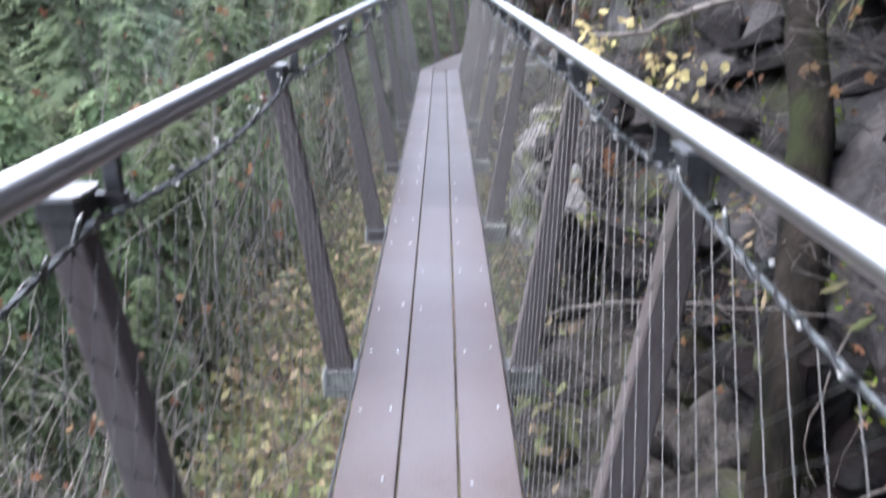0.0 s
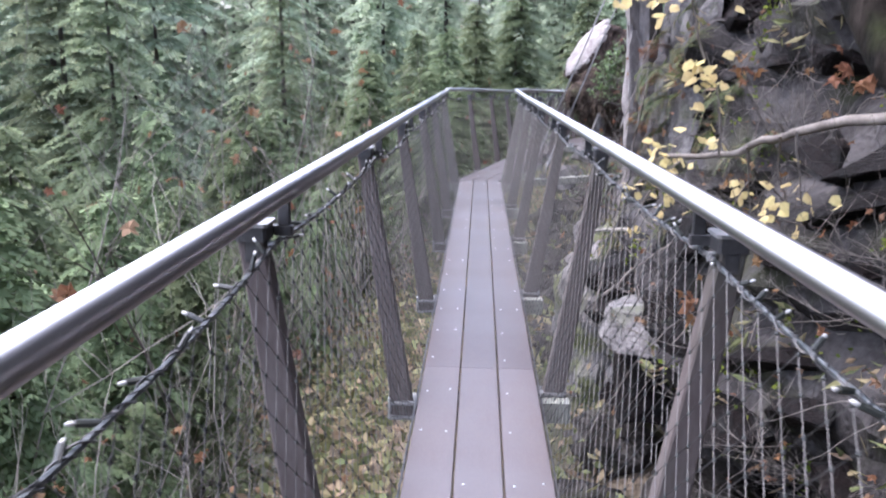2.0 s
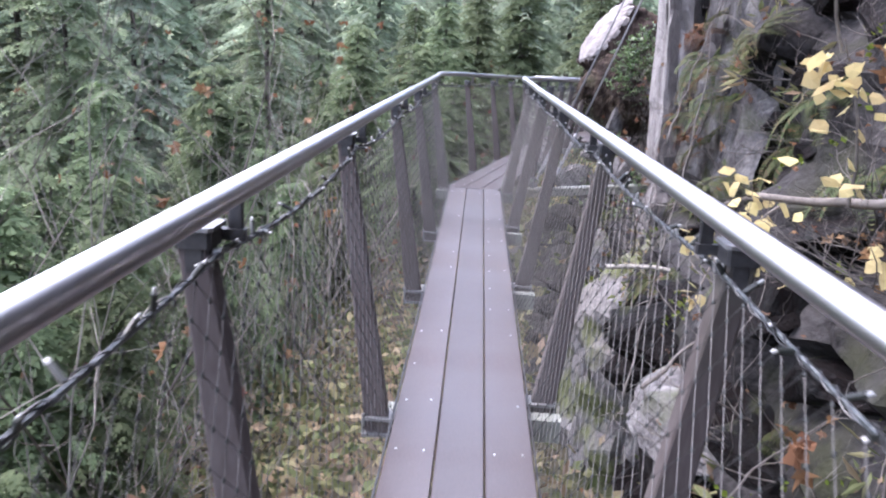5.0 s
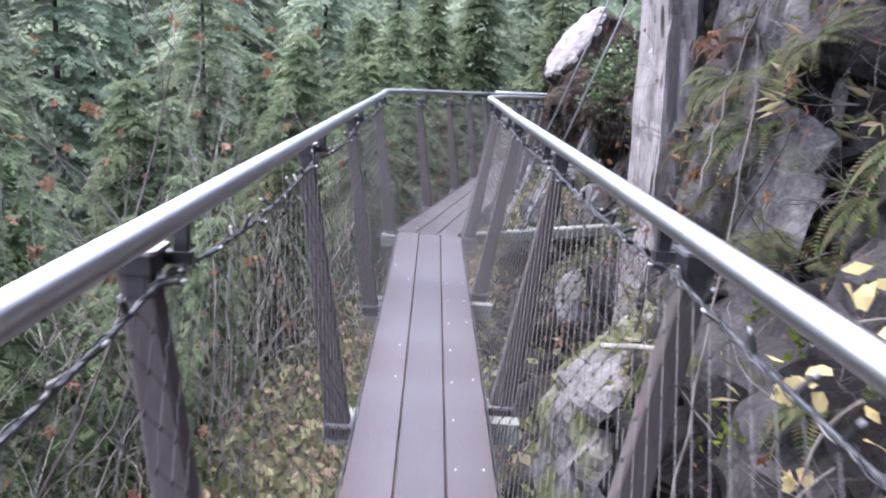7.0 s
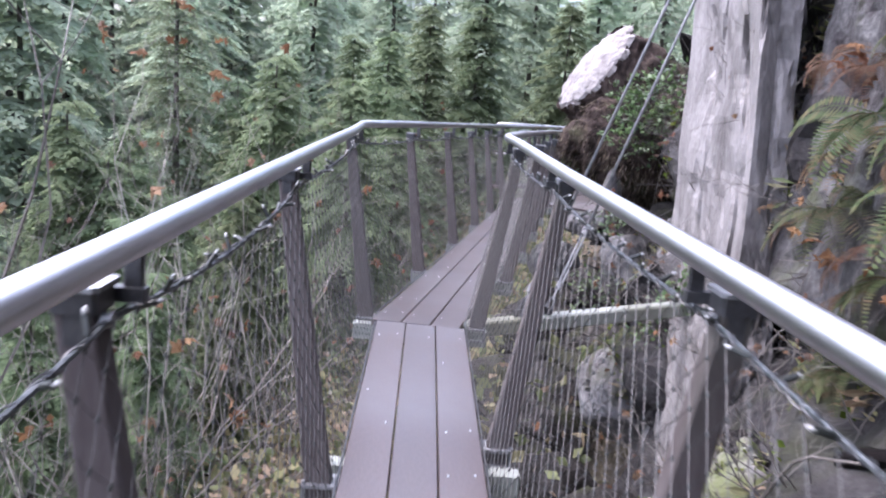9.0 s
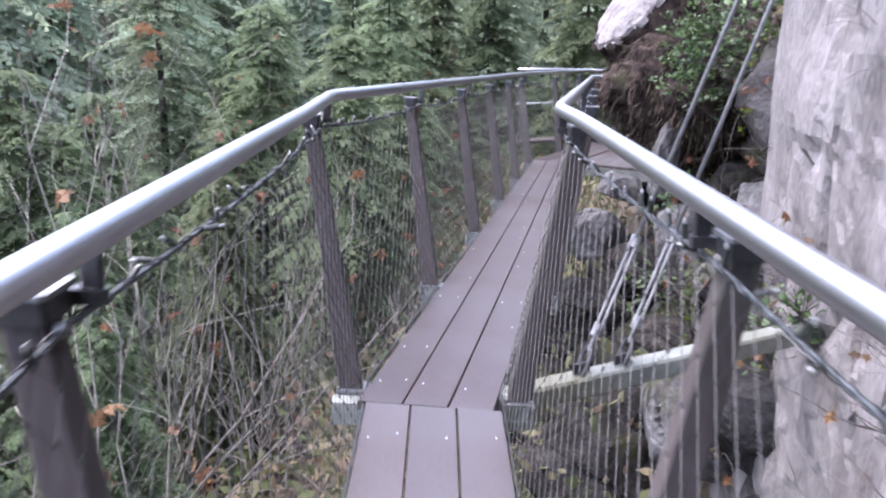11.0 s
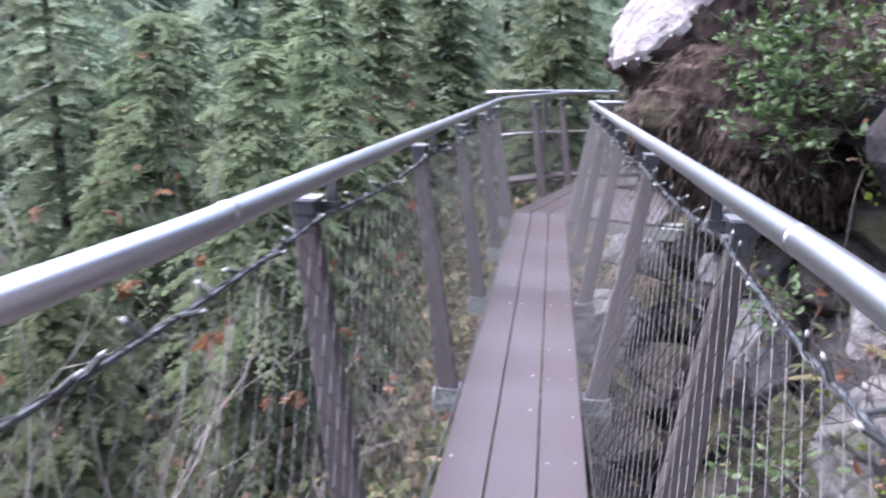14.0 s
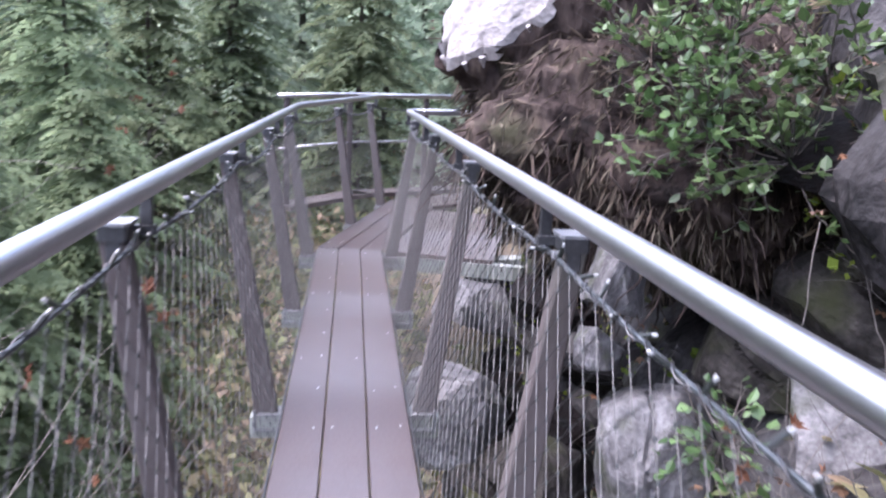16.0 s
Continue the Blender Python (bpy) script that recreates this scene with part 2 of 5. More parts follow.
M_FIBRE = leafy("root_fibres", [(0.024, 0.020, 0.015), (0.050, 0.039, 0.031), (0.090, 0.068, 0.053), (0.135, 0.116, 0.088)], 0.9, 0.1, 0.1, 0.01, 0.03)
M_MOSS = leafy("moss_tufts", [(0.048, 0.068, 0.01), (0.08, 0.104, 0.016), (0.128, 0.144, 0.024)], 0.9, 0.1, 0.2, 0.01)


# ---------------------------------------------------------------- mesh building
class Geo:
    """Gathers vertices and faces for one mesh."""

    def __init__(self):
        self.v, self.f = [], []

    def add(self, verts, faces):
        n = len(self.v)
        self.v += [tuple(p) for p in verts]
        self.f += [tuple(n + i for i in face) for face in faces]
        return self

    def box(self, centre, size, turn=None, bevel=0.0):
        """A box, with chamfered long edges if bevel is given (edges along local z)."""
        sx, sy, sz = (s / 2 for s in size)
        c = min(bevel, sx * 0.9, sy * 0.9)
        ring = [(-sx + c, -sy), (sx - c, -sy), (sx, -sy + c), (sx, sy - c), (sx - c, sy), (-sx + c, sy), (-sx, sy - c), (-sx, -sy + c)] if c else [
            (-sx, -sy), (sx, -sy), (sx, sy), (-sx, sy)]
        k = len(ring)
        vs = [Vector((x, y, z)) for z in (-sz, sz) for x, y in ring]
        if turn is not None:
            vs = [turn @ p for p in vs]
        vs = [p + Vector(centre) for p in vs]
        fs = [tuple(range(k - 1, -1, -1)), tuple(range(k, 2 * k))] + [(i, (i + 1) % k, k + (i + 1) % k, k + i) for i in range(k)]
        return self.add(vs, fs)

    def tube(self, pts, radii, sides=8, cap=True):
        """A tapered tube along points."""
        pts = [Vector(p) for p in pts]
        if not hasattr(radii, "__len__"):
            radii = [radii] * len(pts)
        vs, side = [], None
        for i, p in enumerate(pts):
            d = (pts[min(i + 1, len(pts) - 1)] - pts[max(i - 1, 0)]).normalized()
            if side is None:
                side = d.orthogonal().normalized()
            side = (side - d * side.dot(d)).normalized()
            up = d.cross(side)
            for k in range(sides):
                a = 2 * math.pi * k / sides
                vs.append(p + (side * math.cos(a) + up * math.sin(a)) * radii[i])
        fs = []
        for i in range(len(pts) - 1):
            for k in range(sides):
                fs.append((i * sides + k, i * sides + (k + 1) % sides, (i + 1) * sides + (k + 1) % sides, (i + 1) * sides + k))
        if cap:
            fs += [tuple(range(sides - 1, -1, -1)), tuple((len(pts) - 1) * sides + k for k in range(sides))]
        return self.add(vs, fs)

    def leaf(self, base, along, across, bend=0.0):
        """A leaf of two folded halves: base point, length vector, half-width vector."""
        base, along, across = Vector(base), Vector(along), Vector(across)
        nrm = along.cross(across)
        nrm = nrm.normalized() * across.length if nrm.length > 1e-9 else Vector((0, 0, 0))
        mid = base + along * 0.5
        return self.add([base, mid + across + nrm * bend, base + along, mid - across + nrm * bend], [(0, 1, 2), (0, 2, 3)])

    def frond(self, base, along, across, teeth, sag=0.1):
        """A flat feathery spray: a sagging axis with pointed side sprigs that shorten to its tip."""
        base, along, across = Vector(base), Vector(along), Vector(across)
        drop = Vector((0, 0, -sag * along.length))
        axis = [base + along * (i / teeth) + drop * (i / teeth) ** 2 for i in range(teeth + 1)]
        vs, fs = list(axis), []
        for i in range(teeth):
            for sg in (-1, 1):
                k = len(vs)
                vs.append(axis[i] + along * (1.15 / teeth) + across * (sg * (1.0 - 0.8 * i / teeth)) + drop * 0.35)
                fs.append((i, i + 1, k) if sg > 0 else (i + 1, i, k))
        return self.add(vs, fs)

    def lobed(self, base, along, across, rng):
        """A broad five-lobed leaf, slightly curled."""
        base, along, across = Vector(base), Vector(along), Vector(across)
        n = along.cross(across).normalized() * along.length
        shape = [(0, 0), (-0.55, 0.12), (-0.38, 0.34), (-1.0, 0.55), (-0.42, 0.62), (0, 1.0), (0.42, 0.62), (1.0, 0.55), (0.38, 0.34), (0.55, 0.12)]
        vs = [base + across * u + along * v + n * (0.22 * abs(u) * (1 if i % 2 else -0.6) + rng.uniform(-0.08, 0.08)) for i, (u, v) in enumerate(shape)]
        c = base + along * 0.45
        return self.add(vs + [c], [(len(shape), i, (i + 1) % len(shape)) for i in range(len(shape))])

    def mesh(self, name, mat, smooth=False):
        me = bpy.data.meshes.new(name)
        me.from_pydata(self.v, [], self.f)
        me.materials.append(mat)
        if smooth:
            me.shade_smooth()
        me.update()
        return me


def part(name, geo, mat, parent, label="", smooth=False, at=None):
    """One mesh object under a thing or a part. geo may be a Geo or a ready mesh to share."""
    me = geo if isinstance(geo, bpy.types.Mesh) else geo.mesh(name, mat, smooth)
    ob = new(name, me)
    ob.parent = parent
    if at is not None:
        ob.matrix_basis = at
    return tagged(ob, label)


def thing(name, m, label, category, group="", kind=""):
    ob = new(name)
    ob.empty_display_size = 0.1
    ob.matrix_basis = m
    return tagged(ob, label, category, group, kind)


def single(name, geo, mat, label, category, group="", kind="", smooth=False, m=None):
    ob = new(name, geo if isinstance(geo, bpy.types.Mesh) else geo.mesh(name, mat, smooth))
    if m is not None:
        ob.matrix_basis = m
    return tagged(ob, label, category, group, kind)


def crooked(points, steps, wobble, seed):
    """A smooth crooked line through points."""
    pts = [Vector(p) for p in points]
    out = []
    for i in range(len(pts) - 1):
        p0, p1, p2, p3 = pts[max(0, i - 1)], pts[i], pts[i + 1], pts[min(len(pts) - 1, i + 2)]
        for s in range(steps):
            t = s / steps
            q = 0.5 * ((2 * p1) + (p2 - p0) * t + (2 * p0 - 5 * p1 + 4 * p2 - p3) * t * t + (3 * p1 - p0 - 3 * p2 + p3) * t ** 3)
            out.append(q + Vector((noise.noise(q * 5 + Vector((seed, 0, 0))), noise.noise(q * 5 + Vector((0, seed, 0))), noise.noise(q * 5))) * wobble)
    return out + [pts[-1]]


def taper(pts, r0, r1):
    n = len(pts) - 1
    return [r0 + (r1 - r0) * i / n for i in range(n + 1)]


# ---------------------------------------------------------------- plan of the walkway
HALF = 0.275                     # half the deck's width
RAIL, RAIL_X, RAIL_R = 1.200, 0.458, 0.025
CAP_Z, CAP_X = 1.115, 0.525


class Leg:
    """A straight length of the walkway: start, heading to the right of +y, length and fall per metre."""

    def __init__(self, start, heading, length, fall=0.0):
        self.p, self.h, self.n, self.fall = Vector(start), radians(heading), length, fall
        self.d = Vector((math.sin(self.h), math.cos(self.h), -fall))
        self.r = Vector((math.cos(self.h), -math.sin(self.h), 0))

    def at(self, s, side=0.0, up=0.0):
        return self.p + self.d * s + self.r * side + Vector((0, 0, up))

    def m(self, s, side=0.0, up=0.0):
        """A frame whose y runs along the leg, x to its right."""
        q = self.at(s, side, up)
        return Matrix.Translation(q) @ Matrix.Rotation(-self.h, 4, "Z") @ Matrix.Rotation(-math.atan(self.fall), 4, "X")


B1 = Vector((0, 16.4, 0))
LEG1 = Leg((0, -3.0, 0), 0, 19.4)
LEG2 = Leg(B1 + Vector((-0.035, 0, 0)), 11.1, 8.75, 0.028)
B2 = LEG2.at(8.75)
LEG3 = Leg(B2, 27, 2.6, 0.01)
B3 = LEG3.at(2.6)
LEG4 = Leg(B3, 66, 3.2, 0.0)
LEGS = [LEG1, LEG2, LEG3, LEG4]
POSTS = {0: [2.9, 4.7, 6.7, 8.76, 10.3, 12.17, 13.92, 15.78, 17.58, 19.58], 1: [1.95, 3.66, 5.35, 7.02, 8.7], 2: [1.3, 2.55], 3: [1.6, 3.1]}
SHIFT = {8.76: -0.14, 12.17: -0.08, 13.92: -0.13, 15.78: -0.14, 17.58: -0.21}   # left posts stand a little behind the right ones


def station(leg, s, side):
    """A post's place along its leg."""
    if leg is LEG1 and s in SHIFT:
        s += SHIFT[s] if side < 0 else -SHIFT[s]
    if leg is LEG1 and s == 19.58 and side < 0:
        s += 0.09
    if leg is LEG2 and s < 2:
        return leg.m(s, side * 0.022)
    return leg.m(s)


def corner(a, b, side, up):
    """Where the side lines of two legs meet."""
    if side > 0 and a is LEG3:
        return LEG3.at(0, side) + Vector((1.6, 0.1, up))
    if abs(side) > 0.4 and a is LEG1:
        return Vector((side - (0.014 if side < 0 else 0.025), B1.y + (0.32 if side < 0 else 0.22) - 0.3 * side, up - (0.020 if side < 0 else 0.010)))
    p, q = a.at(a.n, side), b.at(0, side)
    d1, d2 = a.d.to_2d(), b.d.to_2d()
    w = (q - p).to_2d()
    det = d1.x * -d2.y + d2.x * d1.y
    s = (w.x * -d2.y + d2.x * w.y) / det
    out = p + a.d * s
    return Vector((out.x, out.y, a.at(a.n).z + up))


def line(side, up):
    """The walkway's offset line through all legs."""
    pts = [LEGS[0].at(0, side, up)]
    if abs(side) > 0.4:
        pts.append(LEGS[0].at(17.4, side, up - (0.020 if side < 0 else 0.026)))
        pts.append(LEGS[0].at(19.1, side, up - (0.023 if side < 0 else 0.016)))
    for a, b in zip(LEGS, LEGS[1:]):
        pts.append(corner(a, b, side, up))
        if a is LEGS[0] and abs(side) > 0.4:
            pts.append(LEGS[1].at(1.1, side, up + (0.008 if side > 0 else -0.001)))
    if side < 0.3:
        pts.append(LEGS[-1].at(LEGS[-1].n, side, up))
    return pts


# ---------------------------------------------------------------- ground
def ground_z(x, y):
    if x > -0.5:
        z = -2.9 + 0.25 * (x + 0.5)
    else:
        d = -0.5 - x
        z = -2.9 - 0.42 * min(d, 3) - 0.75 * max(0, min(d - 3, 8)) - 0.15 * max(0, min(d - 11, 11))
        z += 0.34 * max(0, d - 24)
    z += 0.16 * max(0, y - 36)
    z += 0.35 * noise.noise((x * 0.35, y * 0.35, 0)) + 0.9 * noise.noise((x * 0.09, y * 0.09, 3.0))
    if x > 3.4:
        z += min(9.0, (x - 3.4) * 1.2) * max(0.0, min(1.0, (33 - y) / 6))
    return z


def build_ground():
    g = Geo()
    xs = [-600, -300, -150, -90] + [-62 + 2 * k for k in range(24)] + [-14 + 0.7 * k for k in range(30)] + [8, 11, 15, 20, 30, 45, 70, 150, 300, 600]
    ys = [-600, -250, -100, -50, -25, -15] + [-10 + 1.0 * k for k in range(46)] + [38 + 2.5 * k for k in range(26)] + [110, 140, 200, 350, 600]
    vs = []
    for y in ys:
        for x in xs:
            vs.append((x, y, min(ground_z(max(-75, min(x, 60)), max(-60, min(y, 100))), 30)))
    w = len(xs)
    fs = [(j * w + i, j * w + i + 1, (j + 1) * w + i + 1, (j + 1) * w + i) for j in range(len(ys) - 1) for i in range(w - 1)]
    g.add(vs, fs)
    single("ground", g, M_SOIL, "steep forest floor of brown soil, moss and litter", "ground", kind="structure", smooth=True)


build_ground()


# ---------------------------------------------------------------- cliff
def cliff_x(y, z):
    """The rock face's distance to the right of the world's y axis."""
    pts = [(-7, 1.3), (-3, 1.45), (-1.5, 1.4), (-0.4, 1.35), (0.6, 1.9), (1.5, 2.25), (3, 2.7), (6, 3.6), (12, 6.0)]
    for (z0, x0), (z1, x1) in zip(pts, pts[1:]):
        if z <= z1:
            break
    u = max(0.0, (z - z0) / (z1 - z0))
    x = x0 + (x1 - x0) * u
    if y > 16.4:
        x += min(9, y - 16.4) * 0.19
    x += 0.55 * max(0.0, min(1.0, (12.3 - y) / 2.0))
    x += 0.55 * max(0.0, min(1.4, -0.6 - z)) * max(0.0, min(1.0, (13.2 - y) / 1.0))
    # unseen overhang above z 3, added to shade the face and deck below
    x -= 0.75 * max(0.0, min(z - 3.0, 3.0)) * max(0.0, min(1.0, (14.5 - y) / 2.5))
    x += 0.32 * max(0.0, min(1.0, (y - 18.5) / 1.0, (24.0 - y) / 1.0)) * max(0.0, min(1.0, (0.9 - z) / 0.5))
    if y > 25:
        x += (y - 25) * 0.6
    cell = noise.voronoi((y * 0.55, z * 0.75, x * 0.2))[0]
    x += 0.55 * (cell[1] - cell[0]) * -0.9 + 0.3
    x += 0.28 * noise.noise((y * 0.8, z * 0.9, 7.0)) + 0.10 * noise.noise((y * 2.6, z * 3.1, 2.0)) + 0.04 * noise.noise((y * 7, z * 8, 5.0))
    step = noise.cell((math.floor(y * 0.9 + 0.3 * z), math.floor(z * 1.5), 0)) * 0.22
    hollow = max(0.0, 1 - abs(y - 16.8) / 2.2) * max(0.0, 1 - abs(z + 0.5) / 1.6)
    return x + step + 1.1 * min(0.6, hollow)


def build_cliff():
    g = Geo()
    ys = [-9 + 0.12 * k for k in range(int(47 / 0.12))]
    zs = [-7 + 0.13 * k for k in range(int(19 / 0.13))]
    vs = [(cliff_x(y, z), y + 0.1 * noise.noise((y * 2, z * 2, 1)), z + 0.1 * noise.noise((y * 2, z * 2, 9))) for y in ys for z in zs]
    h = len(zs)
    fs = [(i * h + j, i * h + j + 1, (i + 1) * h + j + 1, (i + 1) * h + j) for i in range(len(ys) - 1) for j in range(h - 1)]
    g.add(vs, fs)
    single("cliff", g, M_ROCK, "dark fractured granite cliff with mossy ledges beside walkway", "cliff", kind="structure")


build_cliff()


# ---------------------------------------------------------------- walkway deck
def build_deck():
    deck = thing("walkway_deck", Matrix.Identity(4), "narrow walkway deck of three mauve-brown planks", "walkway", kind="structure")
    # steel stringers under the planks and cross-beams under each pair of posts
    for side in (-0.2, 0.2):
        pts = line(side, -0.14)
        for a, b in zip(pts, pts[1:]):
            d = b - a
            turn = d.to_track_quat("Z", "Y").to_matrix()
            part("stringer", Geo().box((a + b) / 2, (0.16, 0.06, d.length), turn), M_FRAME, deck)
    beam = Geo().box((0, 0, 0), (0.86, 0.08, 0.10), None, 0.006).mesh("crossbeam", M_FRAME)
    for k, leg in enumerate(LEGS):
        for s in POSTS[k]:
            part("crossbeam", beam, None, deck, at=leg.m(s, 0, -0.115))
    # planks, each with eased edges, butted at the joints
    width, gap = 0.1800, 0.0045

    def plank(n, x, skew0, skew1):
        """A plank of length n whose ends are mitred to the walkway's bends; x is its place across the deck."""
        w, t, e = width / 2, 0.018, 0.004
        ring = [(-w, -t), (w, -t), (w, t - e), (w - e, t), (-w + e, t), (-w, t - e)]
        vs = [(u, (x + u) * skew0, v) for u, v in ring] + [(u, n - (x + u) * skew1, v) for u, v in ring]
        k = len(ring)
        fs = [tuple(range(k)), tuple(range(2 * k - 1, k - 1, -1))] + [((i + 1) % k, i, k + i, k + (i + 1) % k) for i in range(k)]
        return Geo().add(vs, fs).mesh("plank", M_PLANK)

    rng = random.Random(4)
    bolt = Geo()
    ring = [(0.0052 * math.cos(a * math.pi / 3), 0.0052 * math.sin(a * math.pi / 3)) for a in range(6)]
    bolt.add([(x, y, 0) for x, y in ring] + [(x * 0.6, y * 0.6, 0.0035) for x, y in ring],
             [tuple(range(6, 12))] + [(i, (i + 1) % 6, 6 + (i + 1) % 6, 6 + i) for i in range(6)])
    bolt = bolt.mesh("bolt", M_BULB_STEEL)
    for k, leg in enumerate(LEGS):
        joints = [0.0]
        while joints[-1] < leg.n - 0.1:
            joints.append(min(leg.n, joints[-1] + (12.4 if k == 0 and len(joints) == 1 else 9.0)))
        for j, (a, b) in enumerate(zip(joints, joints[1:])):
            for c in (-1, 0, 1):
                x = c * (width + gap)
                skew0 = math.tan((leg.h - LEGS[k - 1].h) / 2) if k and j == 0 else 0.0
                skew1 = math.tan((LEGS[k + 1].h - leg.h) / 2) if k < 3 and j == len(joints) - 2 else 0.0
                part("plank", plank(b - a - 0.003, x, skew0, skew1), None, deck, at=leg.m(a + 0.0015, c * (width + gap), rng.uniform(-0.0015, 0.0015) - 0.018))
        s = 0.2
        while s < leg.n:
            for c in (-1, 0, 1):
                for o in ((-0.055, 0.0), (0.05, 0.025)):
                    if rng.random() < (0.62 if c else 0.12):
                        part("bolt", bolt, None, deck, at=leg.m(s + o[1] + rng.uniform(-0.02, 0.02), c * (width + gap) + o[0], 0.0015))
            s += 0.44 if k < 2 else 0.9
    return deck


M_BULB_STEEL = material("bright_bolt", [(0.7, 0.7, 0.7), (0.8, 0.8, 0.8)], 30, 2, (0.25, 0.35), 0.8, 0)
build_deck()


# ---------------------------------------------------------------- railing posts
def build_posts():
    """One leaning post with its cap plate, saddle block and rail bracket, mirrored for the other side."""
    protos = {}
    for sgn in (-1, 1):
        base, top = Vector((sgn * 0.347, 0, -0.13)), Vector((sgn * (CAP_X + 0.002), 0, CAP_Z - 0.035))
        d = top - base
        post = thing("railing_post", Matrix.Identity(4), "brown painted post leaning outward with galvanised cap plate", "railing post", "posts along the walkway")
        shaft = Geo()
        vs, fs = [], []
        for z, w in ((0, 0.054), (0.5, 0.040), (1, 0.029)):
            c, e = 0.005, 0.029
            for x, y in ((-w + c, -e), (w - c, -e), (w, -e + c), (w, e - c), (w - c, e), (-w + c, e), (-w, e - c), (-w, -e + c)):
                vs.append(base + d * z + Vector((x, y, 0)))
        for r in range(2):
            fs += [(r * 8 + i, r * 8 + (i + 1) % 8, r * 8 + 8 + (i + 1) % 8, r * 8 + 8 + i) for i in range(8)]
        fs += [tuple(range(7, -1, -1)), tuple(range(16, 24))]
        shaft.add(vs, fs)
        part("shaft", shaft, M_POST, post)
        head = Geo().box((sgn * CAP_X, 0.002, CAP_Z - 0.017), (0.068, 0.076, 0.034), None, 0.006)
        head.box((sgn * (CAP_X - 0.002), 0, CAP_Z - 0.055), (0.050, 0.062, 0.05), None, 0.010)
        part("saddle_block", head, M_DARKSTEEL, post, "dark steel saddle block")
        part("cap_plate", Geo().box((sgn * CAP_X, 0.002, CAP_Z + 0.004), (0.080, 0.090, 0.008), None, 0.008), M_GALV, post, "galvanised cap plate")
        br = Geo().box((sgn * (RAIL_X + 0.014), 0.062, CAP_Z + 0.022), (0.030, 0.014, 0.11), None, 0.003)
        br.box((sgn * (CAP_X - 0.03), 0.056, CAP_Z - 0.022), (0.09, 0.022, 0.022), None, 0.003)
        part("rail_bracket", br, M_DARKSTEEL, post, "dark steel rail bracket")
        part("cable_eye", Geo().tube([(sgn * (CAP_X - 0.034), -0.012, CAP_Z - 0.045), (sgn * (CAP_X - 0.05), -0.012, CAP_Z - 0.045)], 0.012, 8), M_GALV, post, "small galvanised cable eye")
        for zz in (-0.052, -0.125):
            part("foot_plate", Geo().box((sgn * 0.349, 0.0, zz), (0.135, 0.105, 0.012), None, 0.004), M_GALV, post, "galvanised foot plate")
        for yy in (-0.04, 0.04):
            part("foot_bolt", Geo().tube([(sgn * 0.410, yy, -0.135), (sgn * 0.410, yy, -0.032)], 0.008, 6), M_GALV, post)
        protos[sgn] = post
    first = {-1: True, 1: True}
    for k, leg in enumerate(LEGS):
        for s in POSTS[k]:
            for sgn in (-1, 1):
                if sgn > 0 and k > 1:
                    continue
                if first[sgn]:
                    protos[sgn].matrix_basis = station(leg, s, sgn)
                    first[sgn] = False
                else:
                    copy_thing(protos[sgn], station(leg, s, sgn))


build_posts()


# ---------------------------------------------------------------- handrails, cables, light strings and nets
def bent(pts, reach=0.10, steps=5):
    """Rounds the corners of a line."""
    out = [pts[0]]
    for a, b, c in zip(pts, pts[1:], pts[2:]):
        u, v = (a - b).normalized() * reach, (c - b).normalized() * reach
        for i in range(steps + 1):
            t = i / steps
            out.append((b + u) * (1 - t) ** 2 + b * 2 * t * (1 - t) + (b + v) * t * t)
    return out + [pts[-1]]


def build_handrails():
    for side in (-1, 1):
        pts = line(side * RAIL_X, RAIL)
        hr = thing("handrail", Matrix.Identity(4), "round brushed stainless steel handrail following the walkway", "handrail", "handrails")
        part("tube", Geo().tube(bent(pts), RAIL_R, 20), M_STEEL, hr, smooth=True)
        for p, q in zip(pts[3:], pts[4:]):
            d = (q - p).normalized()
            part("weld_collar", Geo().tube([p - d * 0.012 + d * 0.14, p + d * 0.152], RAIL_R + 0.0012, 20), M_STEEL, hr, smooth=True)


build_handrails()


def spans():
    """Post-to-post spans along each side: (side, start, end) points at deck level on the post line."""
    for side in (-1, 1):
        stations = [station(leg, s, side) for k, leg in enumerate(LEGS) for s in POSTS[k] if side < 0 or k < 2]
        for a, b in zip(stations, stations[1:]):
            yield side, a, b


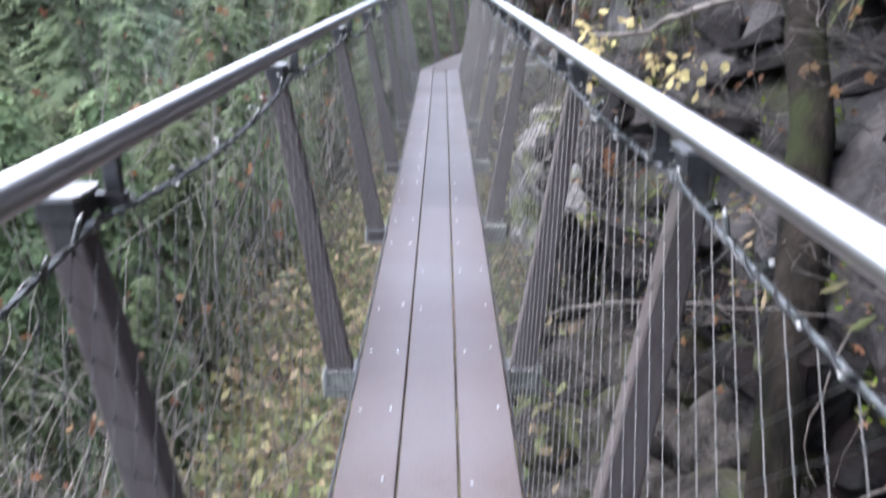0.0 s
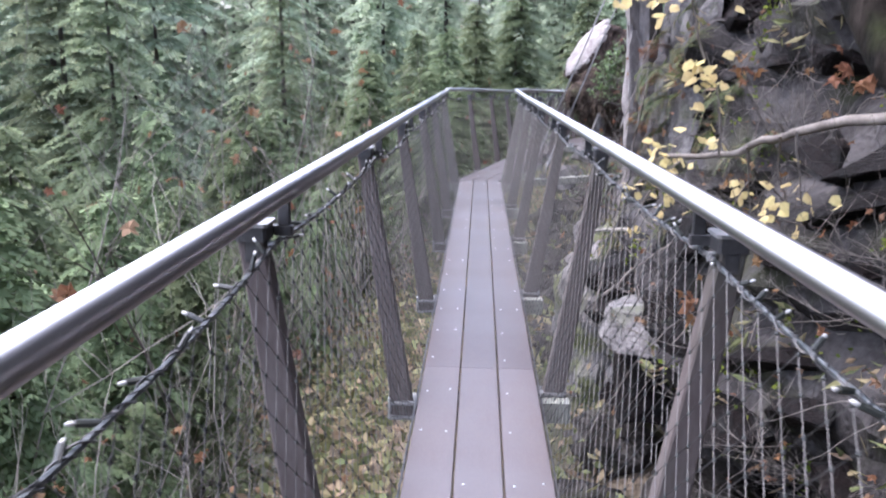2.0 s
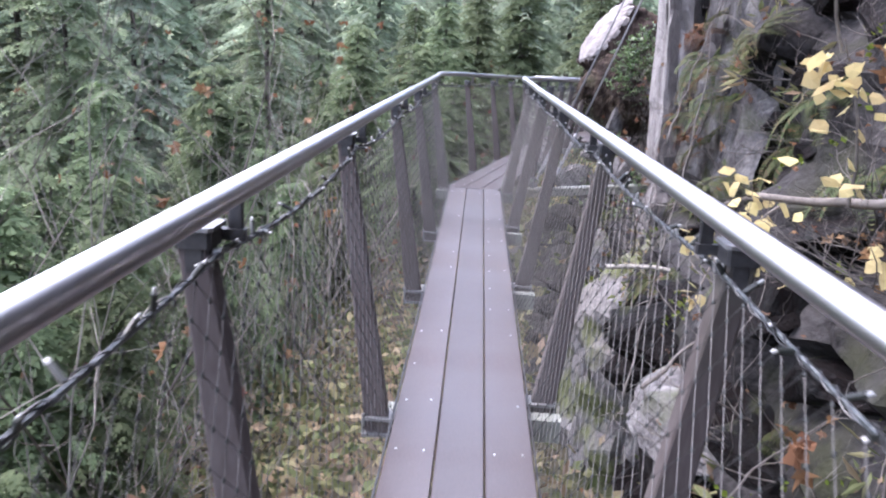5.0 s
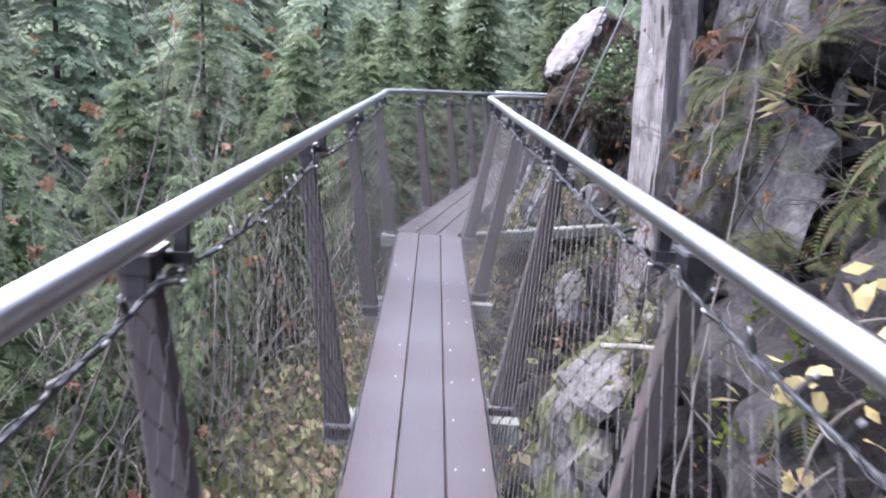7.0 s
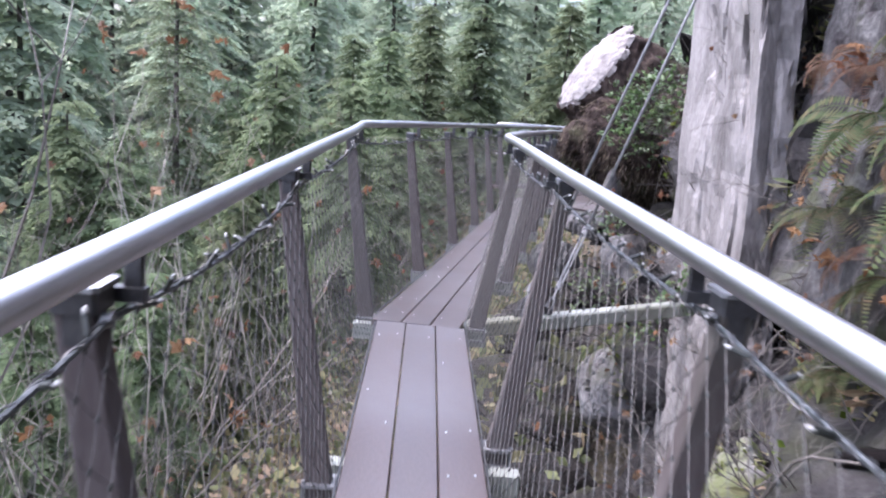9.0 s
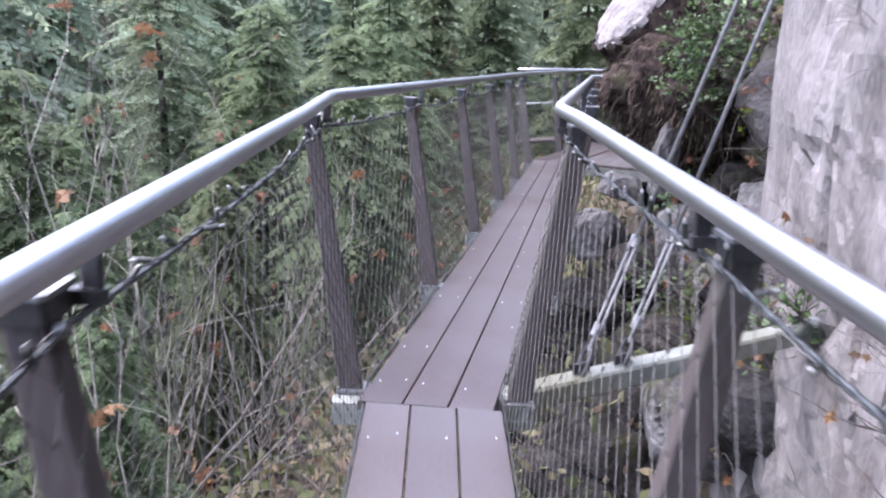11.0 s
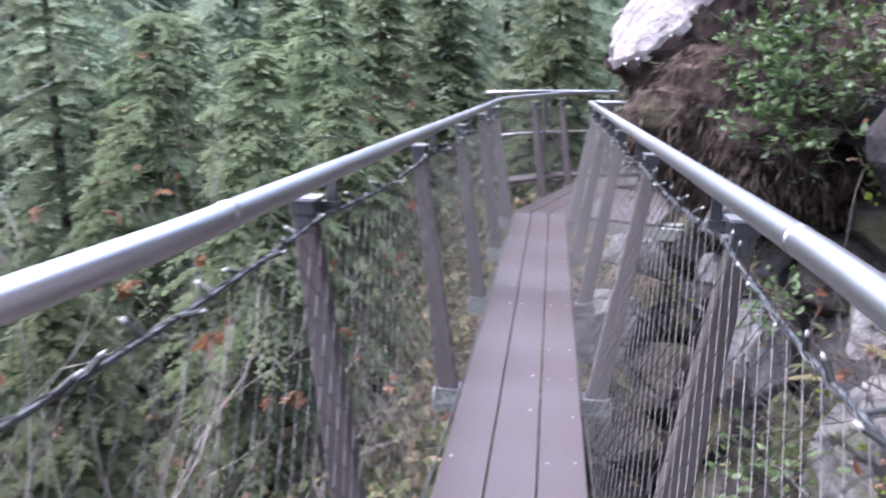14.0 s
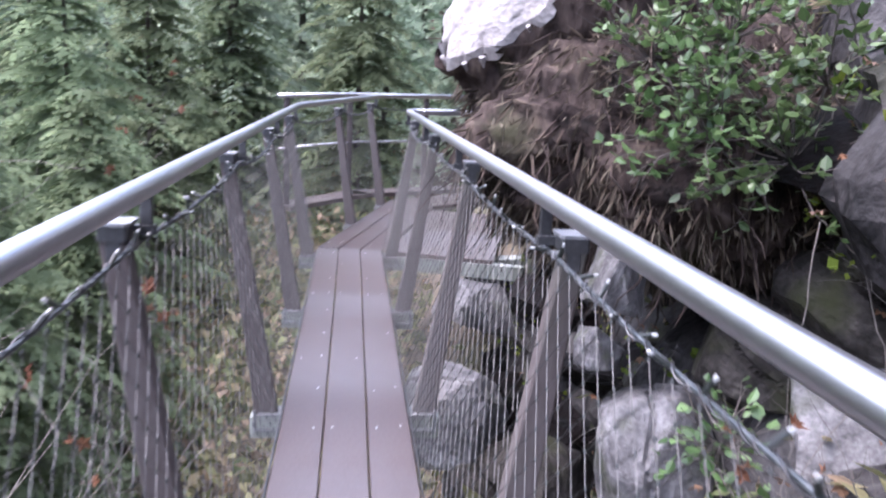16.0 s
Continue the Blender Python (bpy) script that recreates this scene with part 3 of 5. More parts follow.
def build_strings():
    rng = random.Random(9)
    bulb = Geo().tube([(0, 0, 0), (0, 0, 0.005), (0, 0, 0.010), (0, 0, 0.013)], [0.0026, 0.0038, 0.0034, 0.0012], 8).mesh("bulb", M_BULB, True)
    socket = Geo().tube([(0, 0, -0.032), (0, 0, -0.028), (0, 0, 0.001)], [0.0030, 0.0052, 0.0056], 7).mesh("socket", M_SOCKET)
    for side, a, b in spans():
        p, q = a @ Vector((side * (CAP_X - 0.045), 0, 1.072)), b @ Vector((side * (CAP_X - 0.045), 0, 1.072))
        n = 16
        sag = 0.022 if rng.random() < 0.6 else 0.045
        mid = [p.lerp(q, i / n) - Vector((0, 0, sag * 4 * (i / n) * (1 - i / n))) for i in range(n + 1)]
        rope = thing("light_string", Matrix.Identity(4), "steel cable wound with a dark string of small white lights", "light string", "light strings under the handrails")
        part("cable", Geo().tube(mid, 0.0048, 7), M_CABLE, rope, "twisted steel cable")
        d = (q - p).normalized()
        u, v = d.orthogonal().normalized(), None
        v = d.cross(u)
        turns = 20
        for name, r, ph in (("wire", 0.0018, 0.0), ("wire", 0.0017, 2.4)):
            m = turns * 8
            wind = []
            for i in range(m + 1):
                t = i / m
                c = p.lerp(q, t) - Vector((0, 0, sag * 4 * t * (1 - t)))
                ang = 2 * math.pi * turns * t + ph + 0.8 * math.sin(t * 23 + ph)
                rad = 0.0068 + 0.002 * math.sin(t * 31 + ph)
                wind.append(c + u * math.cos(ang) * rad + v * math.sin(ang) * rad)
            part(name, Geo().tube(wind, r, 4, False), M_DARKSTEEL, rope, "dark green-black lamp wire")
        count = max(4, int((q - p).length / 0.125))
        for i in range(count):
            t = (i + 0.5 + rng.uniform(-0.25, 0.25)) / count
            c = p.lerp(q, t) - Vector((0, 0, sag * 4 * t * (1 - t)))
            tilt = Euler((rng.uniform(-1.5, 1.5), rng.uniform(-1.3, 1.3), rng.uniform(0, 6.3))).to_matrix().to_4x4()
            m = Matrix.Translation(c) @ tilt @ Matrix.Translation((0, 0, 0.034))
            lamp = part("socket", socket, None, rope, at=m)
            part("bulb", bulb, None, lamp, "small milky bulb")


build_strings()


def build_nets():
    """Wire nets between the deck's edge and the cable: pairs of wavy wires that touch in turn."""
    for side, a, b in spans():
        lo_a, lo_b = a @ Vector((side * 0.284, 0, -0.012)), b @ Vector((side * 0.284, 0, -0.012))
        hi_a, hi_b = a @ Vector((side * (CAP_X - 0.045), 0, 1.06)), b @ Vector((side * (CAP_X - 0.045), 0, 1.06))
        n = int((lo_b - lo_a).length / 0.048)
        rows = 22
        net, knots = Geo(), Geo()
        for i in range(n):
            ph = i % 2
            pts = []
            for j in range(rows + 1):
                t = j / rows
                w = 0.47 * (1 if (j + ph) % 2 else -1)
                s = (i + 0.5 + w) / n
                top = hi_a.lerp(hi_b, s) - Vector((0, 0, 0.03 * 4 * s * (1 - s)))
                pts.append(lo_a.lerp(lo_b, s).lerp(top, t))
            net.tube(pts, 0.0012, 3, False)
            for j in range(rows + 1):
                if (j + ph) % 2 and i < n - 1:
                    c, r = pts[j], 0.0048
                    knots.add([c + Vector(o) for o in ((r, 0, 0), (0, r, 0), (-r, 0, 0), (0, -r, 0), (0, 0, 1.5 * r), (0, 0, -1.5 * r))],
                              [(0, 1, 4), (1, 2, 4), (2, 3, 4), (3, 0, 4), (1, 0, 5), (2, 1, 5), (3, 2, 5), (0, 3, 5)])
        ob = thing("safety_net", Matrix.Identity(4), "fine stainless wire net closing the railing side", "safety net", "nets between the posts")
        part("wire_mesh", net, M_WIRE, ob)
        part("knotwork", knots, M_SOCKET, ob, "dark pressed wire ferrules")["kind"] = "stuff"
        part("lower_cable", Geo().tube([lo_a, lo_b], 0.005, 6), M_DARKSTEEL, ob, "dark lower border cable")


build_nets()


# ---------------------------------------------------------------- conifers
def conifer_meshes(seed, height, reach, whorls, sprays, size, mat, droop=0.35, bare=0.1, teeth=4):
    """Trunk and crown of a fir: whorls of drooping boughs, each a flat plume of feathery sprays."""
    rng = random.Random(seed)
    trunk, crown = Geo(), Geo()
    lean = Vector((rng.uniform(-0.02, 0.02), rng.uniform(-0.02, 0.02), 1))
    r0 = height * 0.010 + 0.02
    trunk.tube([lean * (height * t) for t in (0, 0.25, 0.5, 0.75, 1)], [r0, r0 * 0.8, r0 * 0.58, r0 * 0.32, 0.01], 9)
    for i in range(whorls):
        t = bare + (1 - bare) * ((i + rng.uniform(0.2, 0.8)) / whorls)
        z = height * t
        length = reach * (1 - t) ** 0.75 * rng.uniform(0.7, 1.1) + 0.12
        turn = rng.uniform(0, 2 * math.pi)
        count = rng.randint(5, 7)
        for k in range(count):
            a = turn + 2 * math.pi * (k + rng.uniform(-0.3, 0.3)) / count
            out = Vector((math.cos(a), math.sin(a), 0))
            sidew = Vector((-out.y, out.x, 0))
            ln = length * rng.uniform(0.5, 1.2)
            rise, fall = rng.uniform(0.05, 0.25), droop * rng.uniform(0.7, 1.3)
            p0 = lean * (z + rng.uniform(-0.15, 0.15))
            if rng.random() < 0.5:
                trunk.tube([p0, p0 + out * ln * 0.5 + Vector((0, 0, (rise * 0.5 - fall * 0.25) * ln))], [0.012 * (1 - t) + 0.005, 0.004], 3, False)
            n = max(4, int(sprays * ln / reach) + 2)
            for j in range(n):
                u = 0.12 + 0.88 * (j + rng.random()) / n
                c = p0 + out * ln * u + Vector((0, 0, (rise * u - fall * u * u) * ln))
                for sg in (-1, 1):
                    w = sidew * sg * rng.uniform(0.45, 1.0) + out * rng.uniform(0.5, 0.9) + Vector((0, 0, rng.uniform(-0.25, 0.02) - 0.6 * fall * u))
                    s = size * rng.uniform(0.7, 1.25) * (1.25 - 0.7 * u)
                    w = w.normalized() * s
                    ac = w.cross(Vector((rng.uniform(-0.35, 0.35), rng.uniform(-0.35, 0.35), 1))).normalized() * s * rng.uniform(0.28, 0.42)
                    crown.frond(c, w, ac, teeth, rng.uniform(0.1, 0.4))
    return trunk.mesh("trunk", M_BARK), crown.mesh("crown", mat)


def plant(name, meshes, m, label, category, group, names=("trunk", "crown")):
    ob = thing(name, m, label, category, group)
    for nm, me in zip(names, meshes):
        part(nm, me, None, ob)["kind"] = "stuff"
    return ob


def build_forest():
    rng = random.Random(21)
    near = [conifer_meshes(30 + k, 15 + 2 * k, 4.6 + 0.4 * k, 38, 25, 0.44, M_FIR, 0.42, 0.06, 3) for k in range(3)]
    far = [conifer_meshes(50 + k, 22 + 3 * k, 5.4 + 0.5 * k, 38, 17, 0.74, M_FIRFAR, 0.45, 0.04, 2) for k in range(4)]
    done = []

    def free(x, y, gap):
        return all((x - a) ** 2 + (y - b) ** 2 > gap * gap for a, b in done)

    label = "tall fir on the far slope, needles paled for haze"
    spots = [(-8.5, 24.5), (-11.5, 17), (-6.5, 33), (-11, 27), (-3.8, 37), (-13, 13), (-8.5, 40), (-1.5, 42), (-12, 36), (-15, 21), (-10, 8.5), (2.5, 46), (5, 38), (7, 42), (9.5, 39), (4.5, 44), (11, 46), (8, 50), (13, 41), (6.8, 36.5), (3.2, 40), (10.5, 35.5), (14, 37)]
    for k, (x, y) in enumerate(spots):
        done.append((x, y))
        s = min(1.15, (1.5 + math.hypot(x, y - 12) * rng.uniform(0.2, 0.3) - ground_z(x, y)) / (15 + 2 * (k % 3)))
        turn = pose(x, y, ground_z(x, y) - 0.3, 0, 0, rng.uniform(0, 360))
        if y > 33:
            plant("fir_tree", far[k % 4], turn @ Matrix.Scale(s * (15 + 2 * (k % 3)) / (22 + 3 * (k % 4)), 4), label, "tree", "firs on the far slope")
        else:
            plant("fir_tree", near[k % 3], turn @ Matrix.Scale(s, 4), "tall green fir rising from the canyon slope", "tree", "firs on the near slope")
    tries = 0
    while len(done) < 112 and tries < 9000:
        tries += 1
        x, y = rng.uniform(-42, 30), rng.uniform(6, 66)
        if x > -14 and y < 34 or x > 3 and y < 35 or not free(x, y, 3.3):
            continue
        if not radians(-44) < math.atan2(x, y - 10) < radians(32):
            continue
        done.append((x, y))
        dist = math.hypot(x, y - 12)
        top = 1.5 + dist * rng.uniform(0.24, 0.33)
        kind = rng.randrange(4)
        s = min(1.3, (top - ground_z(x, y)) / (22 + 3 * kind))
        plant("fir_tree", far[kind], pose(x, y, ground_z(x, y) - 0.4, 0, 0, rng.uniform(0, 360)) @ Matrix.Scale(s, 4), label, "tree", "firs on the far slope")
    young = [conifer_meshes(80 + k, 5.2, 1.9, 32, 16, 0.26, M_CEDAR, 0.5, 0.02, 3) for k in range(3)]
    for k, (x, y, s) in enumerate([(-1.2, 24.2, 0.95), (-2.9, 26.8, 1.15), (-4.6, 23.2, 1.0), (-1.0, 28.6, 1.1), (-6.2, 19.2, 1.1), (-5.4, 14.5, 0.95), (-3.4, 30.5, 1.2),
                                   (-7.0, 11.0, 1.1), (-0.2, 31.5, 1.2), (-5.0, 17.0, 0.8), (-3.4, 13.2, 0.55),
                                   (-8.0, 14.5, 1.2), (-7.6, 20.5, 1.2), (-5.6, 26.0, 1.1), (-7.5, 29.5, 1.3), (-2.2, 34.5, 1.3), (1.2, 35.5, 1.3), (-9.5, 24, 1.4), (-10, 12, 1.4),
                                   (-2.4, 22.2, 0.72), (-0.6, 26.4, 0.8), (3.4, 33.5, 1.2), (-5.0, 33.0, 1.3), (-4.3, 11.4, 0.75), (-6.6, 16.6, 1.0)]):
        plant("young_cedar", young[k % 3], pose(x, y, ground_z(x, y) - 0.2, 0, 0, 77 * k) @ Matrix.Scale(s, 4),
              "young light green cedar growing below the walkway", "tree", "young cedars below the walkway")
    # saplings that close the slope between the walkway and the tall firs
    for j in range(8):
        for i in range(0 if j > 1 else 1 + (j == 0), 3):
            y = 10.2 + 2.6 * j + rng.uniform(-0.9, 0.9)
            x = max(0, (y - 16.4) * 0.195) - 3.3 - 1.7 * i + rng.uniform(-0.6, 0.6)
            top = rng.uniform(-1.1, 0.1) + 0.55 * i
            s = (top - ground_z(x, y) + 0.2) / 5.2
            plant("young_cedar", young[(i + j) % 3], pose(x, y, ground_z(x, y) - 0.2, 0, 0, rng.uniform(0, 360)) @ Matrix.Diagonal((s * 0.9, s * 0.9, s, 1)),
                  "young light green cedar growing below the walkway", "tree", "young cedars below the walkway")


build_forest()


# ---------------------------------------------------------------- bare shrubs
def grow(geo, leaves, p, d, length, r, depth, rng, leafiness, leaf_size, girth=0):
    """A crooked twig with side twigs, some with dead leaves at their ends."""
    n = 8 if depth > 1 else 5
    pts, rad = [p], [r]
    for i in range(n):
        d = (d + Vector((rng.uniform(-1, 1), rng.uniform(-1, 1), rng.uniform(-0.6, 0.9))) * 0.27).normalized()
        q = pts[-1] + d * length / n
        reach = math.hypot(q.x, q.y)
        if girth and reach > girth:
            q = Vector((q.x * girth / reach, q.y * girth / reach, q.z))
            d = Vector((d.x * 0.2, d.y * 0.2, abs(d.z) + 0.3)).normalized()
        pts.append(q)
        rad.append(r * (1 - 0.72 * (i + 1) / n))
    geo.tube(pts, rad, 5 if depth > 1 else 3, False)
    if depth > 0:
        for i in range(1, n + 1):
            for _ in range(2 if rng.random() < 0.45 else 1):
                if rng.random() < 0.5:
                    side = Vector((rng.uniform(-1, 1), rng.uniform(-1, 1), rng.uniform(-0.1, 0.7))).normalized()
                    grow(geo, leaves, pts[i], (d * 0.55 + side * 0.85).normalized(), length * rng.uniform(0.32, 0.62), rad[i] * 0.65 + 0.0012, depth - 1, rng, leafiness, leaf_size, girth)
    if rng.random() < leafiness:
        for _ in range(rng.randint(1, 2)):
            s = leaf_size * rng.uniform(0.6, 1.2)
            al = Vector((rng.uniform(-1, 1), rng.uniform(-1, 1), rng.uniform(-1.2, 0.1))).normalized() * s
            ac = al.cross(Vector((rng.uniform(-1, 1), rng.uniform(-1, 1), rng.uniform(-1, 1)))).normalized() * s * 0.55
            leaves.lobed(pts[-1], al, ac, rng)


def shrub_meshes(seed, stems, height, leafiness, leaf_size=0.09, thick=0.012, bark=None, girth=0, spread=0.75):
    rng = random.Random(seed)
    wood, leaves = Geo(), Geo()
    for _ in range(stems):
        p = Vector((rng.uniform(-0.35, 0.35), rng.uniform(-0.35, 0.35), 0))
        d = Vector((rng.uniform(-spread, spread), rng.uniform(-spread, spread), 1)).normalized()
        grow(wood, leaves, p, d, height * rng.uniform(0.6, 1.05), thick * rng.uniform(0.6, 1.3), 2, rng, leafiness, leaf_size, girth)
    return wood.mesh("branchwork", bark or M_TWIG), leaves.mesh("foliage", M_BROWNLEAF)


def edge_of(y):
    return max(0.0, (y - 16.4) * 0.195)


def build_shrubs():
    rng = random.Random(5)
    kinds = [shrub_meshes(100 + k, 5, 2.7 + 0.3 * k, 0.035 + 0.012 * k) for k in range(5)]
    spots = []
    for k in range(20):
        y = rng.uniform(5.5, 31)
        edge = 0.0 if y < 16.4 else (y - 16.4) * 0.195
        x = edge - 1.35 - abs(rng.gauss(0, 2.6)) - rng.uniform(0, 1.2)
        if y > 21 and x > edge - 2.2 and rng.random() < 0.6:
            continue
        spots.append((x, y))
    for x, y in spots:
        s = rng.uniform(0.75, 1.25)
        if x > edge_of(y) - 2.6:
            s *= 0.72
        plant("bare_shrub", kinds[rng.randrange(5)], pose(x, y, ground_z(x, y) - 0.1, rng.uniform(-9, 9), rng.uniform(-9, 9), rng.uniform(0, 360)) @ Matrix.Scale(s, 4),
              "bare leafless shrub with a few dead brown leaves", "shrub", "bare shrubs below the walkway", ("branchwork", "foliage"))
    low = [shrub_meshes(170 + k, 7, 1.5, 0.05, 0.07, 0.006) for k in range(3)]
    for k in range(17):
        y = rng.uniform(5, 11) if k < 13 else rng.uniform(15, 24)
        x = edge_of(y) - 1.0 - rng.uniform(0, 4.2)
        plant("dry_brush", low[k % 3], pose(x, y, ground_z(x, y) - 0.05, 0, 0, 51 * k) @ Matrix.Scale(rng.uniform(0.9, 1.5), 4),
              "low tangle of dry brown twigs on the slope", "brush", "dry brush below the walkway", ("branchwork", "foliage"))
    pale = [shrub_meshes(190 + k, 8, 1.7, 0.08, 0.07, 0.006, M_STEM) for k in range(3)]
    for k in range(16):
        y = rng.uniform(5.6, 10.2)
        x = -1.5 - rng.uniform(0, 2.6)
        plant("dry_brush", pale[k % 3], pose(x, y, ground_z(x, y) - 0.05, 0, 0, 83 * k) @ Matrix.Scale(rng.uniform(0.9, 1.4), 4),
              "low tangle of pale dry twigs on the slope", "brush", "dry brush below the walkway", ("branchwork", "foliage"))
    tall = [shrub_meshes(150 + k, 3, 4.6 + 0.3 * k, 0.10, 0.13, 0.017) for k in range(4)]
    for k, (x, y) in enumerate([(-2.1, 20.9), (-2.5, 19.4), (-4.3, 16.3), (-3.3, 14.9), (-3.9, 12.6), (-3.0, 11.2), (-4.2, 23.6)]):
        plant("bare_sapling", tall[k % 4], pose(x, y, ground_z(x, y) - 0.1, 0, 0, 63 * k) @ Matrix.Scale(0.85 + 0.1 * (k % 4), 4),
              "slender bare sapling with curled brown leaves", "sapling", "bare saplings below the walkway", ("branchwork", "foliage"))


build_shrubs()


def build_saplings():
    """Pale many-stemmed saplings that reach up beside the walkway."""
    rng = random.Random(63)
    kinds = [shrub_meshes(300 + k, 3, 4.3 + 0.4 * k, 0.12, 0.14, 0.014, M_STEM, 1.7, 0.42) for k in range(5)]
    for k, (x, y) in enumerate([(-2.3, 18.4), (-1.55, 18.6), (-2.9, 17.7), (-2.6, 19.6), (-3.2, 16.5), (-3.3, 14.6), (-1.5, 20.7), (-2.2, 21.5),
                                (-2.9, 12.2), (-3.3, 10.4), (-2.5, 9.4), (-3.4, 8.6)]):
        plant("bare_sapling", kinds[k % 5], pose(x - 0.6, y, ground_z(x - 0.6, y) - 0.1, rng.uniform(-6, 6), rng.uniform(-6, 6), rng.uniform(0, 360)) @ Matrix.Scale(rng.uniform(0.9, 1.12), 4),
              "pale many-stemmed bare sapling with curled brown leaves", "sapling", "bare saplings below the walkway", ("branchwork", "foliage"))


build_saplings()


def build_undergrowth():
    """Low leafy cover on the slope."""
    rng = random.Random(14)
    g = Geo()
    for _ in range(7500):
        y = rng.uniform(2, 40)
        x = 1.0 + max(0, y - 16.4) * 0.2 - abs(rng.gauss(0, 6.0))
        z = ground_z(x, y)
        h = rng.uniform(0.1, 0.9)
        for _ in range(7):
            s = rng.uniform(0.08, 0.22)
            c = Vector((x + rng.uniform(-0.4, 0.4), y + rng.uniform(-0.4, 0.4), z + h * rng.random()))
            al = Vector((rng.uniform(-1, 1), rng.uniform(-1, 1), rng.uniform(-0.4, 1))).normalized() * s
            ac = al.cross(Vector((rng.uniform(-1, 1), rng.uniform(-1, 1), rng.uniform(-1, 1)))).normalized() * s * 0.3
            g.leaf(c, al, ac, rng.uniform(-0.4, 0.4))
    single("undergrowth", g, M_BRUSH, "low brown-green undergrowth covering the canyon slope", "undergrowth", kind="stuff")


build_undergrowth()


# ---------------------------------------------------------------- rock blocks of the cliff
def block_mesh(seed, mat, flat=0.6, points=15, rough=0.0):
    """An angular block: the hull of random points in a squarish box, with its faces split and roughened."""
    rng = random.Random(seed)
    bm = bmesh.new()
    for _ in range(points):
        v = Vector((rng.uniform(-1, 1), rng.uniform(-1, 1), rng.uniform(-1, 1)))
        m = max(abs(v.x), abs(v.y), abs(v.z))
        v = v / m * rng.uniform(0.8, 1.0)
        bm.verts.new((v.x * 0.5, v.y * 0.5, v.z * 0.5 * flat))
    out = bmesh.ops.convex_hull(bm, input=bm.verts)
    junk = list({e for e in out["geom_interior"] + out["geom_unused"] if isinstance(e, bmesh.types.BMVert)})
    bmesh.ops.delete(bm, geom=junk, context="VERTS")
    bmesh.ops.bevel(bm, geom=bm.edges[:], offset=0.02, segments=1, affect="EDGES")
    bmesh.ops.triangulate(bm, faces=bm.faces[:])
    bmesh.ops.subdivide_edges(bm, edges=[e for e in bm.edges if e.calc_length() > 0.22], cuts=2, use_grid_fill=True)
    for v in bm.verts:
        p = v.co * 5 + Vector((seed, 0, 0))
        v.co += v.co.normalized() * (0.05 * noise.noise(p) + 0.03 * noise.noise(p * 2.7))
    me = bpy.data.meshes.new("rock_block")
    bm.to_mesh(me)
    bm.free()
    me.materials.append(mat)
    return me


def build_blocks():
    rng = random.Random(33)
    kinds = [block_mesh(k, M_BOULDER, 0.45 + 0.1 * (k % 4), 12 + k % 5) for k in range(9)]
    pale = [block_mesh(40 + k, M_GREYROCK, 0.8, 16) for k in range(3)]

    def put(me, p, size, turn, label="angular grey rock block set in the cliff"):
        single("rock_block", me, None, label, "rock", "rock blocks of the cliff",
               m=Matrix.Translation(p) @ Euler([radians(a) for a in turn]).to_matrix().to_4x4() @ Matrix.Diagonal((*size, 1)))

    y = 3.5
    while y < 27:
        z = -2.7
        while z < 4.2:
            if rng.random() < (0.72 if z < 0.2 or y < 14.1 or y > 22.8 else 0.0 if y < 19.7 else 0.15) and not (15.9 < y < 19.0 and z > -1.6) and not (19.4 < y < 22.4 and -1.4 < z < 1.0):
                yy, zz = y + rng.uniform(-0.3, 0.3), z + rng.uniform(-0.2, 0.2)
                s = rng.uniform(0.35, 0.95)
                leg = 0 if yy < 16.4 else (yy - 16.4) * 0.196
                p = Vector((max(cliff_x(yy, zz) + 0.05, leg + 0.62 + s * 0.5 if zz > -0.6 else 0), yy, zz))
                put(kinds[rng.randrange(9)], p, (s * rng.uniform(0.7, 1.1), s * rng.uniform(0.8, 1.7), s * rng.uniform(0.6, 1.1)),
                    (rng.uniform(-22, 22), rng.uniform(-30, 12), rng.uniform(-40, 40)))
            z += rng.uniform(0.42, 0.72)
        y += rng.uniform(0.5, 0.75)
    # larger single blocks
    big = "large pale lichen-spotted boulder below the handrail"
    put(pale[2], (2.30, 21.55, 0.48), (0.26, 0.3, 0.62), (6, 14, 10), big)
    put(pale[1], (2.28, 21.7, 0.02), (0.24, 0.26, 0.3), (12, 16, 110), big)
    put(pale[0], (2.95, 20.6, -0.02), (0.6, 0.6, 0.6), (-12, 10, 140), big)
    put(pale[2], (2.35, 23.6, -0.35), (0.6, 0.6, 0.5), (0, 20, 20), big)
    slab = "flat-topped grey rock ledge beside the deck"
    put(kinds[5], (cliff_x(9.0, -1.0) + 0.05, 9.0, -1.0), (0.9, 1.2, 0.5), (-6, -12, 30), slab)
    put(kinds[7], (1.4, 13.6, -0.5), (0.8, 0.9, 0.6), (-8, -14, 50), slab)
    put(kinds[2], (cliff_x(7.7, -1.2) + 0.05, 7.7, -1.2), (1.0, 1.2, 0.7), (6, 4, 15), slab)
    put(kinds[4], (cliff_x(6.5, -1.3) + 0.05, 6.5, -1.3), (1.0, 1.0, 0.7), (6, -10, 70), slab)


build_blocks()


